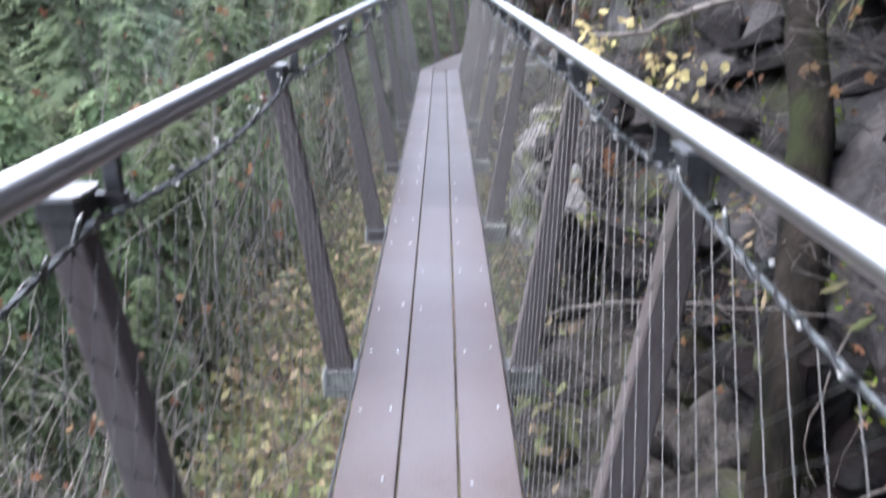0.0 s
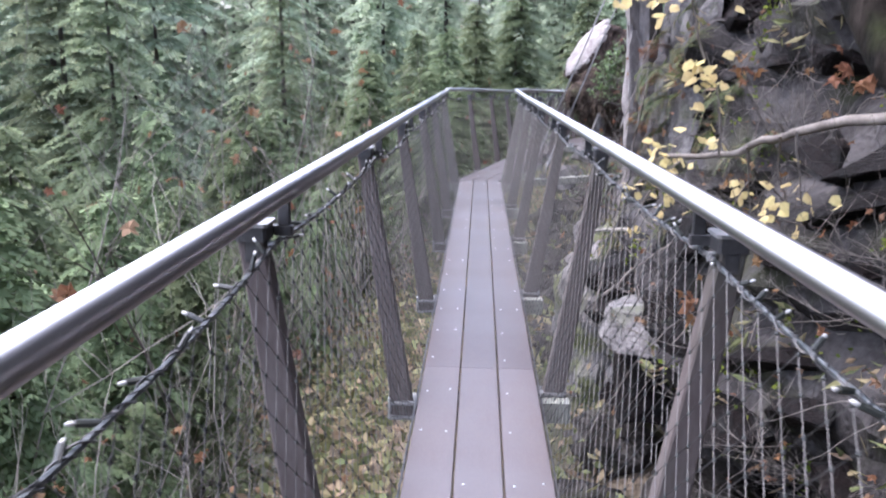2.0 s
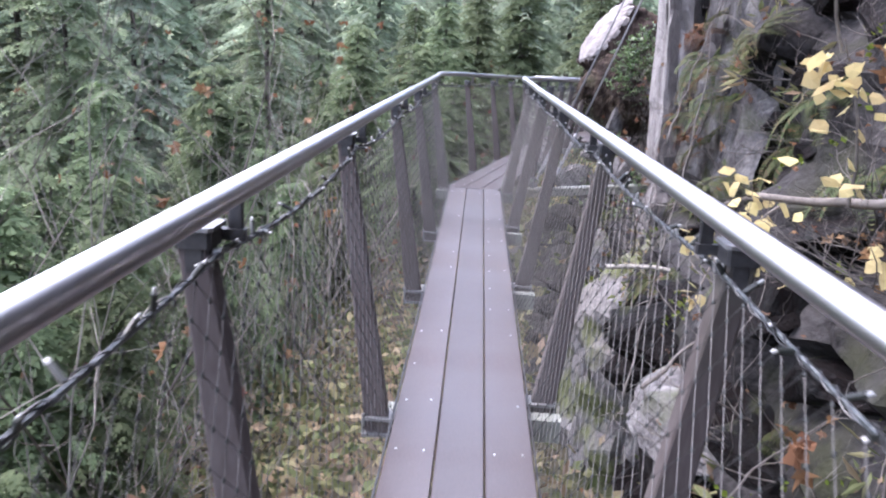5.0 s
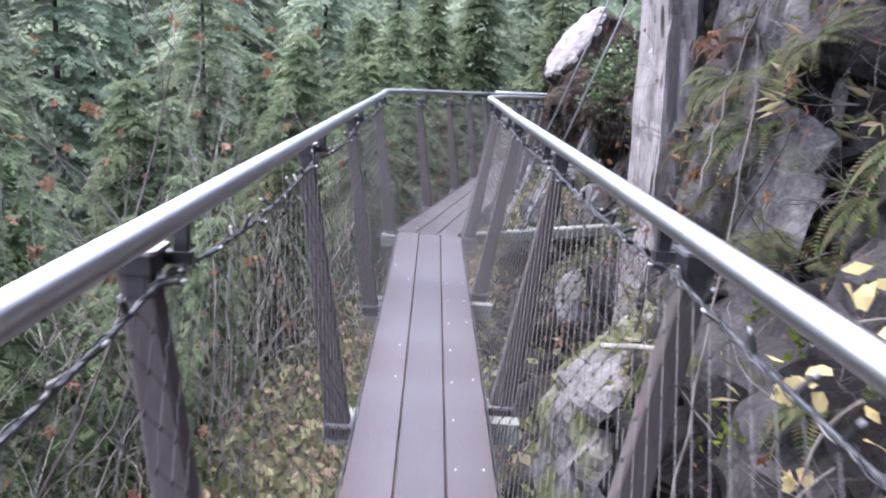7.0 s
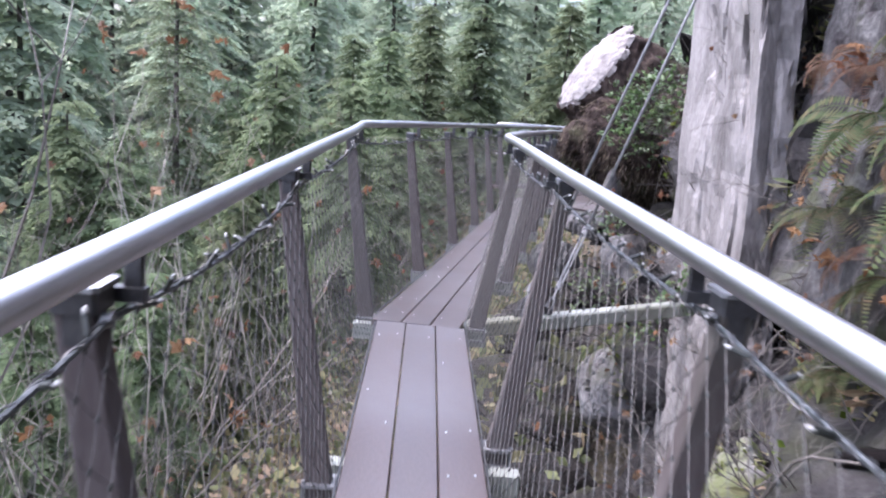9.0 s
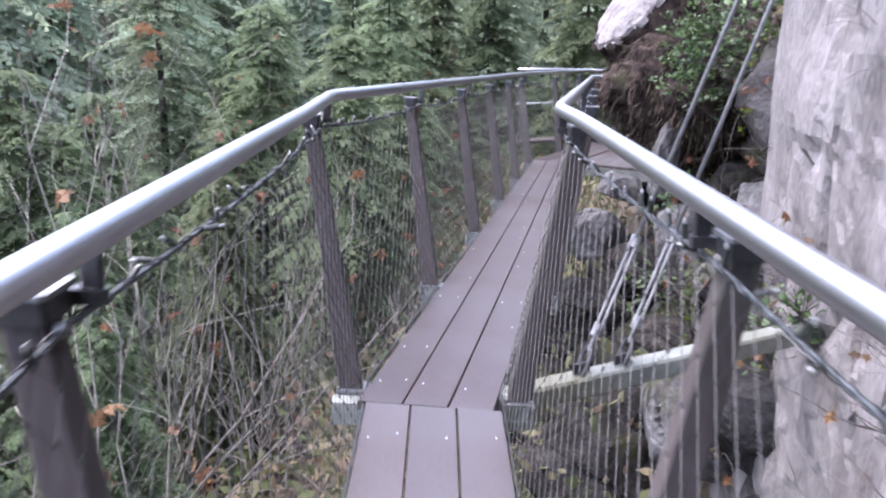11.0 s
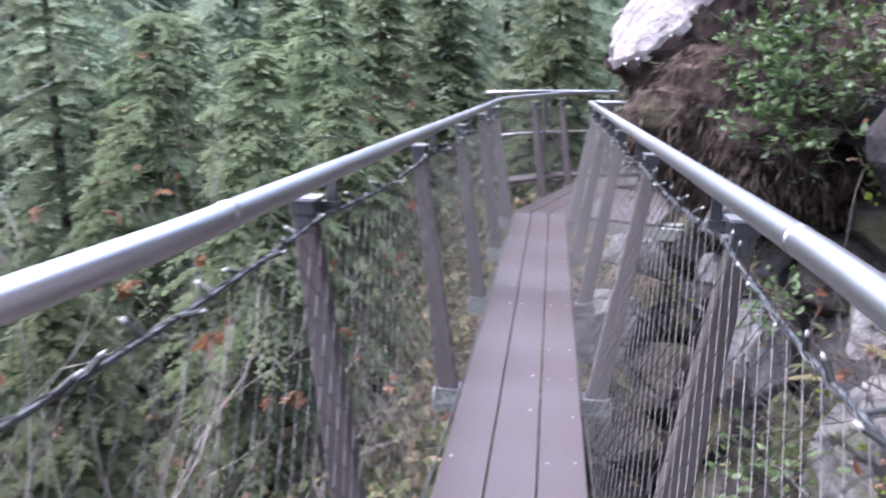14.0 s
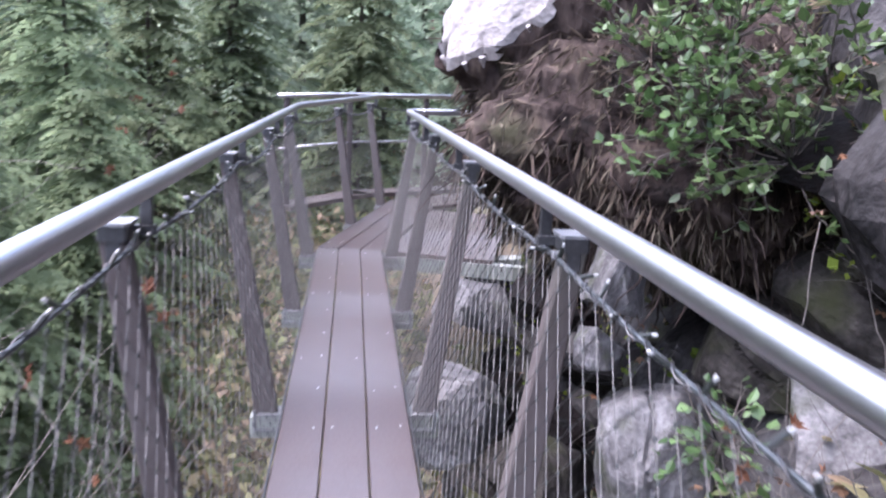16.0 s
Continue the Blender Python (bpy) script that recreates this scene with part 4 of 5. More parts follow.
def build_boulder(c, radii, seed, label, split, mat=None):
    """A rounded boulder broken into flat facets, cut by a few cracks."""
    rng = random.Random(seed)
    cuts = []
    for _ in range(26):
        n = Vector((rng.gauss(0, 1), rng.gauss(0, 1), rng.gauss(0, 1))).normalized()
        cuts.append((n, rng.uniform(0.80, 0.98)))
    g = Geo()
    k, rings = 96, 60
    c = Vector(c)
    for j in range(rings):
        ph = math.pi * j / (rings - 1)
        for i in range(k):
            a = 2 * math.pi * i / k
            d = Vector((math.sin(ph) * math.cos(a), math.sin(ph) * math.sin(a), math.cos(ph)))
            m = 1.05
            for n, h in cuts:
                t = n.dot(d)
                if t > 0.05:
                    m = min(m, h / t)
            q = d * m
            m -= 0.10 * max(0.0, 1 - abs(q.dot(split) - 0.05 + 0.12 * noise.noise(q * 2.0)) / 0.05)
            m += 0.035 * noise.noise(q * 3.5 + Vector((seed, 0, 0))) + 0.018 * noise.noise(q * 9) + 0.01 * noise.noise(q * 21)
            q = d * m
            g.v.append((c.x + q.x * radii[0], c.y + q.y * radii[1], c.z + q.z * radii[2]))
    for j in range(rings - 1):
        for i in range(k):
            g.f.append((j * k + i, (j + 1) * k + i, (j + 1) * k + (i + 1) % k, j * k + (i + 1) % k))
    single("boulder", g, mat or M_GREYROCK, label, "rock", "pale boulders beside the walkway")


build_boulder((2.50, 21.45, -0.50), (0.30, 0.32, 0.44), 3, "rounded pale grey boulder split by a crack", Vector((0.8, -0.5, 0.2)))
build_boulder((1.62, 12.55, -0.76), (0.58, 0.68, 0.24), 41, "flat-topped pale grey ledge beside the deck", Vector((0.2, 0.9, 0.1)))
build_boulder((2.60, 20.0, -0.62), (0.42, 0.45, 0.52), 5, "pale grey boulder wedged below the handrail", Vector((0.3, 0.2, 0.9)))
build_boulder((1.85, 22.7, -0.75), (0.36, 0.4, 0.34), 9, "grey boulder beside the plank landing", Vector((0.5, 0.6, 0.4)))
build_boulder((2.05, 19.1, -1.35), (0.5, 0.5, 0.45), 12, "grey boulder deep between the rocks", Vector((0.5, -0.6, 0.4)))
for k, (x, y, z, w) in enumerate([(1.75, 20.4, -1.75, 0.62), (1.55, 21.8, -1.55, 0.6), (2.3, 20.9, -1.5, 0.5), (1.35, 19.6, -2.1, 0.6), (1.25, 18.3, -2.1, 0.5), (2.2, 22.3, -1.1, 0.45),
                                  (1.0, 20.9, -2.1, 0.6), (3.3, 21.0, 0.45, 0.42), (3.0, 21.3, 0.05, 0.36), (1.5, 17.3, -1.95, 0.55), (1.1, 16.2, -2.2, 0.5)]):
    build_boulder((x, y, z), (w, w * 1.1, w * 0.8), 20 + k, "brown-grey boulder in the cleft under the walkway, darkened for shade", Vector((0.4, 0.5 - 0.1 * k, 0.6)), M_CLEFT)


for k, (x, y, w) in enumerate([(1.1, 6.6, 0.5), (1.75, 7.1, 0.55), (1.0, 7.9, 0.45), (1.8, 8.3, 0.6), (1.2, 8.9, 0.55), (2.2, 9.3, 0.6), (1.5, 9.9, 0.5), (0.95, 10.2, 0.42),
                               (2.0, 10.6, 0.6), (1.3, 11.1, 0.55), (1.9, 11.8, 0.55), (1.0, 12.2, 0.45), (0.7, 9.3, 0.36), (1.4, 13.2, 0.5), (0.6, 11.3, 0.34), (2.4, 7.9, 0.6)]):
    build_boulder((x, y, ground_z(x, y) + 0.15), (w, w * 0.95, w * 0.7), 60 + k, "mossy stone on the slope under the cliff, darkened for shade", Vector((0.5, 0.3 + 0.1 * (k % 4), 0.5)), M_CLEFT)


def build_buttress():
    """The tall pale rock pillar that stands against the cliff."""
    g = Geo()
    base = [(1.93, 16.3), (1.98, 16.7), (2.08, 17.3), (2.16, 17.9), (2.28, 18.6), (2.40, 19.3), (2.6, 19.5), (2.85, 19.2), (2.75, 18.3), (2.55, 17.2), (2.2, 16.35)]
    rings = 110
    n = len(base) * 8
    for j in range(rings):
        z = -2.6 + 10.2 * j / (rings - 1)
        k = 1.0 - 0.035 * max(0, z) + (0.06 if z < 0.1 else 0.0)
        for i in range(n):
            a, b = base[i // 8], base[(i // 8 + 1) % len(base)]
            u = (i % 8) / 8
            x, y = a[0] + (b[0] - a[0]) * u, a[1] + (b[1] - a[1]) * u
            cx, cy = 2.4, 17.9
            x, y = cx + (x - cx) * k, cy + (y - cy) * k
            rib = 0.05 * noise.noise((y * 2.6, x * 2.6, z * 0.9)) + 0.035 * noise.noise((y * 7, x * 7, z * 4.5)) + 0.09 * noise.noise((y * 1.1, x, z * 1.3)) + 0.02 * noise.noise((y * 15, x * 15, z * 9))
            crack = -0.11 * max(0.0, 1 - abs(noise.noise((y * 1.7, x * 2.0, z * 0.8 + 4))) / 0.09)
            out = Vector((x - cx, (y - cy) * 0.5, 0)).normalized() * (rib + crack)
            foot = 0.03 * max(0.0, min(1.0, (0.75 - z) / 0.9)) * (1.0 if x < 2.45 else 0.0)
            foot += 0.06 * max(0.0, min(1.4, -z)) * (1.0 if x < 2.45 else 0.0)
            g.v.append((x + out.x - 0.09 * max(0, z - 0.1) * 0.6 - foot, y + out.y - 0.5 * foot, z))
    for j in range(rings - 1):
        for i in range(n):
            g.f.append((j * n + i, j * n + (i + 1) % n, (j + 1) * n + (i + 1) % n, (j + 1) * n + i))
    g.f.append(tuple((rings - 1) * n + i for i in range(n)))
    single("rock_pillar", g, M_PALE, "tall pale grey weathered rock pillar with vertical cracks", "rock", m=None)


build_buttress()


def build_mound():
    """Mossy rock shoulder at the pillar's foot, with small plants on its top."""
    g = Geo()
    k, rings = 90, 46
    c = Vector((1.95, 15.05, -1.55))
    for j in range(rings):
        ph = math.pi * j / (rings - 1)
        for i in range(k):
            a = 2 * math.pi * i / k
            d = Vector((math.sin(ph) * math.cos(a), math.sin(ph) * math.sin(a), math.cos(ph)))
            d = Vector([math.copysign(abs(v) ** 0.75, v) for v in d])
            q = c + Vector((d.x * 0.95, d.y * 0.95, d.z * 1.25))
            lump = 0.16 * noise.noise(q * 1.6) + 0.09 * noise.noise(q * 3.7) + 0.05 * noise.noise(q * 8.5) - 0.10 * max(0.0, 1 - abs(noise.noise(q * 2.1 + Vector((3, 0, 0)))) / 0.12)
            g.v.append(tuple(q + d * lump))
    for j in range(rings - 1):
        for i in range(k):
            g.f.append((j * k + i, (j + 1) * k + i, (j + 1) * k + (i + 1) % k, j * k + (i + 1) % k))
    single("mossy_boulder", g, M_MOSSROCK, "broad mossy grey boulder below the handrail", "rock")
    rng = random.Random(52)
    tuft = Geo()
    tops = [Vector(v) for v in g.v if v[2] > -0.75 and v[0] < 2.4]
    for _ in range(900):
        p = rng.choice(tops)
        if noise.noise(p * 2.3) < 0.05:
            continue
        s = rng.uniform(0.02, 0.06)
        al = Vector((rng.uniform(-1, 1), rng.uniform(-1, 1), rng.uniform(-0.2, 0.9))).normalized() * s
        ac = al.cross(Vector((rng.uniform(-1, 1), rng.uniform(-1, 1), rng.uniform(-1, 1)))).normalized() * s * 0.35
        tuft.leaf(p + Vector((rng.uniform(-0.03, 0.03), rng.uniform(-0.03, 0.03), 0)), al, ac, 0.2)
    single("moss", tuft, M_MOSS, "yellow-green moss tufts on the boulder", "moss", kind="stuff")
    pts = crooked([(1.18, 14.55, -0.30), (1.5, 14.35, -0.22), (1.9, 14.2, -0.20), (2.5, 14.3, -0.05)], 6, 0.03, 31)
    single("fallen_branch", Geo().tube(pts, taper(pts, 0.022, 0.012), 8), M_STEM, "pale bare branch lying across the mossy boulder", "branch", "loose branches on the cliff", smooth=True)


def build_side_face():
    """Smooth grey rock wall that runs back from the pillar."""
    g = Geo()
    ys = [17.4 - 0.06 * i for i in range(59)]
    zs = [0.15 + 0.07 * j for j in range(66)]
    for z in zs:
        for y in ys:
            x = 2.06 + 0.10 * z - 0.06 * (16.5 - y) + 0.16 * noise.noise((y * 0.9, z * 0.7, 11)) + 0.06 * noise.noise((y * 3, z * 1.6, 4)) + 0.02 * noise.noise((y * 9, z * 6, 1))
            x -= 0.07 * max(0.0, 1 - abs(noise.noise((y * 1.3, z * 0.9, 21))) / 0.08) * -1
            x += 0.6 * max(0.0, 14.2 - y) + 0.7 * max(0, 0.45 - z) + 0.5 * max(0.0, y - 16.4)
            g.v.append((x, y, z))
    n = len(ys)
    for z in (zs[0], zs[-1]):
        g.v += [(3.6, ys[0], z), (3.6, ys[-1], z)]
    for j in range(len(zs) - 1):
        for i in range(n - 1):
            g.f.append((j * n + i, j * n + i + 1, (j + 1) * n + i + 1, (j + 1) * n + i))
    k, top = len(zs) * n, (len(zs) - 1) * n
    g.f.append(tuple(range(top, top + n)) + (k + 3, k + 2))
    g.f.append(tuple(range(n - 1, -1, -1)) + (k, k + 1))
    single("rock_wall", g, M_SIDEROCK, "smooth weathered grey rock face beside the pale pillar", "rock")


build_side_face()
build_mound()


# ---------------------------------------------------------------- broken stump above the rail, with its salal
def build_stump():
    stump = thing("broken_stump", Matrix.Identity(4), "broken rotting tree stump with bleached splintered face", "stump")
    face_c = Vector((2.02, 22.42, 1.93))
    n = Vector((-0.78, -0.36, 0.40)).normalized()
    long = Vector((0.72, -0.52, 1.1))
    long = (long - n * long.dot(n)).normalized()
    wide = n.cross(long)
    # trunk behind the face, swelling into the root mass
    body = Geo()
    k, rings = 90, 50
    for j in range(rings):
        t = j / (rings - 1)
        c = face_c - n * (0.05 + 1.5 * t) + Vector((0.25 * t, -0.2 * t, -0.62 * t * (1 - 0.35 * t)))
        for i in range(k):
            a = 2 * math.pi * i / k
            rl, rw = 0.66 + 0.28 * t, 0.36 + 0.75 * t
            d = long * math.cos(a) * rl + wide * math.sin(a) * rw
            q = c + d
            rough = 1 + 0.10 * noise.noise(q * 2.2) + 0.10 * noise.noise(q * 5.5) + 0.07 * noise.noise(q * 13) + 0.04 * noise.noise(q * 29)
            if t > 0.95:
                rough *= 0.5
            body.v.append(tuple(c + d * rough))
    for j in range(rings - 1):
        for i in range(k):
            body.f.append((j * k + i, (j + 1) * k + i, (j + 1) * k + (i + 1) % k, j * k + (i + 1) % k))
    part("bark_body", body, M_STUMPBARK, stump, "dark red-brown rotting bark", True)
    # bleached broken face, splintered round its edge
    face = Geo()
    rng = random.Random(8)
    radial, k = 12, 90
    jag = [0.09 * noise.noise((3.2 * math.cos(2 * math.pi * i / k), 3.2 * math.sin(2 * math.pi * i / k), 4.0)) + 0.03 * noise.noise((11 * math.cos(2 * math.pi * i / k), 11 * math.sin(2 * math.pi * i / k), 1.0)) for i in range(k)]
    for j in range(radial):
        t = j / (radial - 1)
        for i in range(k):
            a = 2 * math.pi * i / k
            d = long * math.cos(a) * (0.68 + jag[i] * (t > 0.8)) * t + wide * math.sin(a) * (0.38 + 0.6 * jag[i] * (t > 0.8)) * t
            bump = 0.02 * noise.noise((face_c + d) * 5) + 0.012 * noise.noise((face_c + d) * 17) - (0.04 if t > 0.97 else 0)
            face.v.append(tuple(face_c + d + n * (0.05 + bump - 0.10 * t * t)))
    for j in range(radial - 1):
        for i in range(k):
            face.f.append((j * k + i, (j + 1) * k + i, (j + 1) * k + (i + 1) % k, j * k + (i + 1) % k))
    part("broken_face", face, M_BROKEN, stump, "bleached splintered wood face")
    for i in range(14):
        a = rng.uniform(0, 6.28)
        p = face_c + long * math.cos(a) * 0.66 + wide * math.sin(a) * 0.37 - n * 0.04
        d = (-n * 0.5 + Vector((rng.uniform(-0.4, 0.4), rng.uniform(-0.4, 0.4), -0.7))).normalized() * rng.uniform(0.04, 0.11)
        part("splinter", Geo().tube([p, p + d], [rng.uniform(0.012, 0.03), 0.004], 4), M_BROKEN, stump)
    # hanging root mass with earth, below and behind
    mass = Geo()
    k, rings = 110, 70
    c = Vector((2.95, 22.15, 0.95))
    for j in range(rings):
        ph = math.pi * j / (rings - 1)
        for i in range(k):
            a = 2 * math.pi * i / k
            d = Vector((math.sin(ph) * math.cos(a) * 1.15, math.sin(ph) * math.sin(a) * 1.0, math.cos(ph) * 0.78))
            q = c + d
            mass.v.append(tuple(c + d * (1 + 0.26 * noise.noise(q * 1.7) - 0.16 * abs(noise.noise(q * 3.1)) - 0.14 * abs(noise.noise(q * 7)) + 0.07 * noise.noise(q * 17) + 0.03 * noise.noise(q * 33))))
    for j in range(rings - 1):
        for i in range(k):
            mass.f.append((j * k + i, (j + 1) * k + i, (j + 1) * k + (i + 1) % k, j * k + (i + 1) % k))
    part("root_mass", mass, M_STUMPBARK, stump, "hanging mass of roots and dark earth", True)
    fibre = Geo()
    skin = [v for v in mass.v if v[0] < c.x + 0.5] + [v for v in body.v if v[2] < 2.0 and (Vector(v) - face_c).dot(n) < -0.22]
    for _ in range(17000):
        p = Vector(rng.choice(skin)) + Vector((rng.uniform(-0.03, 0.03), rng.uniform(-0.03, 0.03), rng.uniform(-0.03, 0.03)))
        d = ((p - c).normalized() * rng.uniform(0.1, 0.8) + Vector((rng.uniform(-0.5, 0.5), rng.uniform(-0.5, 0.5), rng.uniform(-1.7, -0.1)))).normalized() * rng.uniform(0.04, 0.17)
        fibre.leaf(p, d, d.cross(Vector((rng.uniform(-1, 1), rng.uniform(-1, 1), rng.uniform(-1, 1)))).normalized() * rng.uniform(0.003, 0.010), 0.3)
    part("fibre_tangle", fibre, M_FIBRE, stump, "matted dark root fibres")["kind"] = "stuff"
    front = [v for v in mass.v if v[0] < c.x - 0.2 or v[1] < c.y - 0.4]
    for i in range(190):
        p = Vector(rng.choice(front))
        pts, d = [p], Vector((-0.3, -0.4, -0.5)) + (p - c) * 0.4
        for _ in range(4):
            d = (d + Vector((rng.uniform(-0.5, 0.5), rng.uniform(-0.5, 0.5), rng.uniform(-0.6, 0.2)))).normalized()
            pts.append(pts[-1] + d * rng.uniform(0.05, 0.13))
        part("root", Geo().tube(pts, [rng.uniform(0.005, 0.014), 0.007, 0.005, 0.003, 0.002], 4), M_STUMPBARK, stump)


build_stump()


def leaf_bush(seed, centre, radius, count, size, twigs=40, squash=0.7):
    """A shrub of oval leaves on thin twigs round a centre."""
    rng = random.Random(seed)
    wood, leaves = Geo(), Geo()
    centre = Vector(centre)
    for _ in range(twigs):
        d = Vector((rng.uniform(-1, 0.5), rng.uniform(-1, 0.7), rng.uniform(-0.5, 1))).normalized()
        p = centre + Vector((0.25, 0.15, -0.15)) * radius
        pts = [p]
        for _ in range(4):
            d = (d + Vector((rng.uniform(-0.4, 0.4), rng.uniform(-0.4, 0.4), rng.uniform(-0.35, 0.3)))).normalized()
            pts.append(pts[-1] + d * radius * rng.uniform(0.2, 0.36) * Vector((1, 1, squash)).length / 1.6)
        wood.tube(pts, [0.004, 0.0035, 0.003, 0.002, 0.0015], 4, False)
        for _ in range(count // twigs):
            i = rng.randrange(1, 4)
            q = pts[i].lerp(pts[i + 1], rng.random())
            s = size * rng.uniform(0.7, 1.25)
            al = (d * 0.4 + Vector((rng.uniform(-1, 1), rng.uniform(-1, 1), rng.uniform(-0.5, 0.8)))).normalized() * s
            ac = al.cross(Vector((rng.uniform(-0.5, 0.5), rng.uniform(-0.5, 0.5), 1))).normalized() * s * 0.36
            mid = q + al * 0.5
            nn = al.cross(ac).normalized() * s * 0.07
            leaves.add([q, q + al * 0.3 + ac * 0.85 + nn, q + al * 0.65 + ac * 0.8 + nn, q + al, q + al * 0.65 - ac * 0.8 + nn, q + al * 0.3 - ac * 0.85 + nn, mid],
                       [(6, i2, (i2 + 1) % 6) for i2 in range(6)])
    return wood, leaves


def build_salal():
    for k, (c, r, n) in enumerate([((2.32, 21.1, 1.2), 0.36, 400), ((2.62, 20.95, 1.12), 0.38, 400), ((2.3, 21.6, 1.5), 0.32, 320), ((2.78, 21.0, 1.45), 0.4, 380),
                                   ((2.5, 21.3, 1.6), 0.36, 320), ((1.75, 19.7, -0.45), 0.28, 160), ((2.0, 18.2, -0.35), 0.26, 140), ((2.05, 20.4, 0.15), 0.2, 90),
                                   ((1.95, 17.6, 0.05), 0.22, 90), ((2.25, 19.75, 1.75), 0.28, 150)]):
        bush = thing("salal_shrub", Matrix.Identity(4), "leafy bright green salal shrub on the root mass" if k < 5 else "small leafy green shrub growing between the rocks",
                     "shrub", "green shrubs of the cliff")
        wood, leaves = leaf_bush(200 + k, c, r * 1.08, int(n * 0.95), 0.06)
        part("twigwork", wood, M_BARK, bush)
        part("foliage", leaves, M_SALAL, bush, "glossy oval leaves")


build_salal()


# ---------------------------------------------------------------- outrigger beam and stay rods
def build_stays():
    beam = thing("outrigger_beam", Matrix.Identity(4), "grey-green steel beam running from deck to cliff", "beam")
    a, b = Vector((0.25, 16.58, -0.07)), Vector((2.25, 17.72, -0.055))
    turn = (b - a).to_track_quat("Z", "Y").to_matrix()
    part("beam_body", Geo().box((a + b) / 2, (0.11, 0.10, (b - a).length), turn, 0.012), M_FRAME, beam)
    part("end_plate", Geo().box(b - (b - a).normalized() * 0.02, (0.3, 0.3, 0.03), turn, 0.01), M_FRAME, beam)
    d = (b - a).normalized()
    for k, (t, top) in enumerate([(0.47, Vector((3.05, 18.75, 5.6))), (0.71, Vector((3.3, 19.0, 5.6)))]):
        foot = a + d * t + Vector((0, 0, 0.065))
        rod = thing("stay_rod", Matrix.Identity(4), "galvanised stay rod with turnbuckle and shackle", "stay rod", "stay rods of the walkway")
        u = (top - foot).normalized()
        side = u.cross(d).normalized()
        part("rod", Geo().tube([foot + u * 0.62, top], 0.011, 10), M_GALV, rod, "", True)
        part("lower_rod", Geo().tube([foot + u * 0.10, foot + u * 0.22], 0.010, 8), M_GALV, rod)
        tb = Geo()
        for sg in (-1, 1):
            tb.tube([foot + u * 0.20 + side * 0.018 * sg, foot + u * 0.64 + side * 0.018 * sg], 0.008, 8)
        part("turnbuckle", tb, M_GALV, rod, "open galvanised turnbuckle")
        for e in (0.20, 0.64):
            part("turnbuckle_end", Geo().tube([foot + u * (e - 0.03), foot + u * (e + 0.03)], 0.025, 10), M_GALV, rod)
        sh = []
        for i in range(13):
            an = math.pi * i / 12
            sh.append(foot + side * 0.030 * math.cos(an) + u * (0.05 + 0.07 * math.sin(an)))
        part("shackle", Geo().tube([foot + side * 0.03 - u * 0.01] + sh + [foot - side * 0.03 - u * 0.01], 0.009, 8), M_DARKSTEEL, rod, "dark steel shackle")
        part("lug", Geo().box(foot + u * 0.015, (0.012, 0.05, 0.09), turn, 0.003), M_DARKSTEEL, rod)


build_stays()


# ---------------------------------------------------------------- landing beyond the second bend and its far railing
def build_landing():
    land = thing("landing", Matrix.Identity(4), "wider plank landing where the walkway turns", "landing", kind="structure")
    for c in range(5):
        part("plank", Geo().box((0, 0, 0), (0.18, 2.2, 0.036)), M_PLANK, land, at=LEG3.m(1.15, 0.40 + 0.187 * c, -0.02))
    part("joist", Geo().box((0, 0, 0), (1.3, 0.09, 0.12)), M_FRAME, land, at=LEG3.m(0.08, 0.85, -0.10))
    part("joist", Geo().box((0, 0, 0), (1.3, 0.09, 0.12)), M_FRAME, land, at=LEG3.m(2.1, 0.85, -0.10))
    far = thing("handrail", Matrix.Identity(4), "far stainless handrail of the next walkway bend", "handrail", "handrails")
    pts = [Vector((1.25, 26.95, 0.93)), Vector((2.2, 27.75, 0.93)), Vector((4.6, 28.4, 0.93))]
    part("tube", Geo().tube(bent(pts), RAIL_R, 14), M_STEEL, far, smooth=True)
    part("lower_tube", Geo().tube([p - Vector((0, 0, 0.55)) for p in pts], 0.012, 8), M_STEEL, far, smooth=True)
    for p, q, t in ((pts[0], pts[1], 0.1), (pts[0], pts[1], 0.95), (pts[1], pts[2], 0.4), (pts[1], pts[2], 0.9)):
        c = p.lerp(q, t)
        part("upright", Geo().box(c - Vector((0, 0, 0.6)), (0.06, 0.06, 1.16), None, 0.006), M_POST, far)
    part("footboard", Geo().box((0, 0, 0), (1.4, 0.3, 0.05)), M_PLANK, far, at=pose(1.8, 27.4, -0.25, 0, 0, 40))
    part("footboard", Geo().box((0, 0, 0), (2.6, 0.3, 0.05)), M_PLANK, far, at=pose(3.4, 28.1, -0.25, 0, 0, 15))


build_landing()


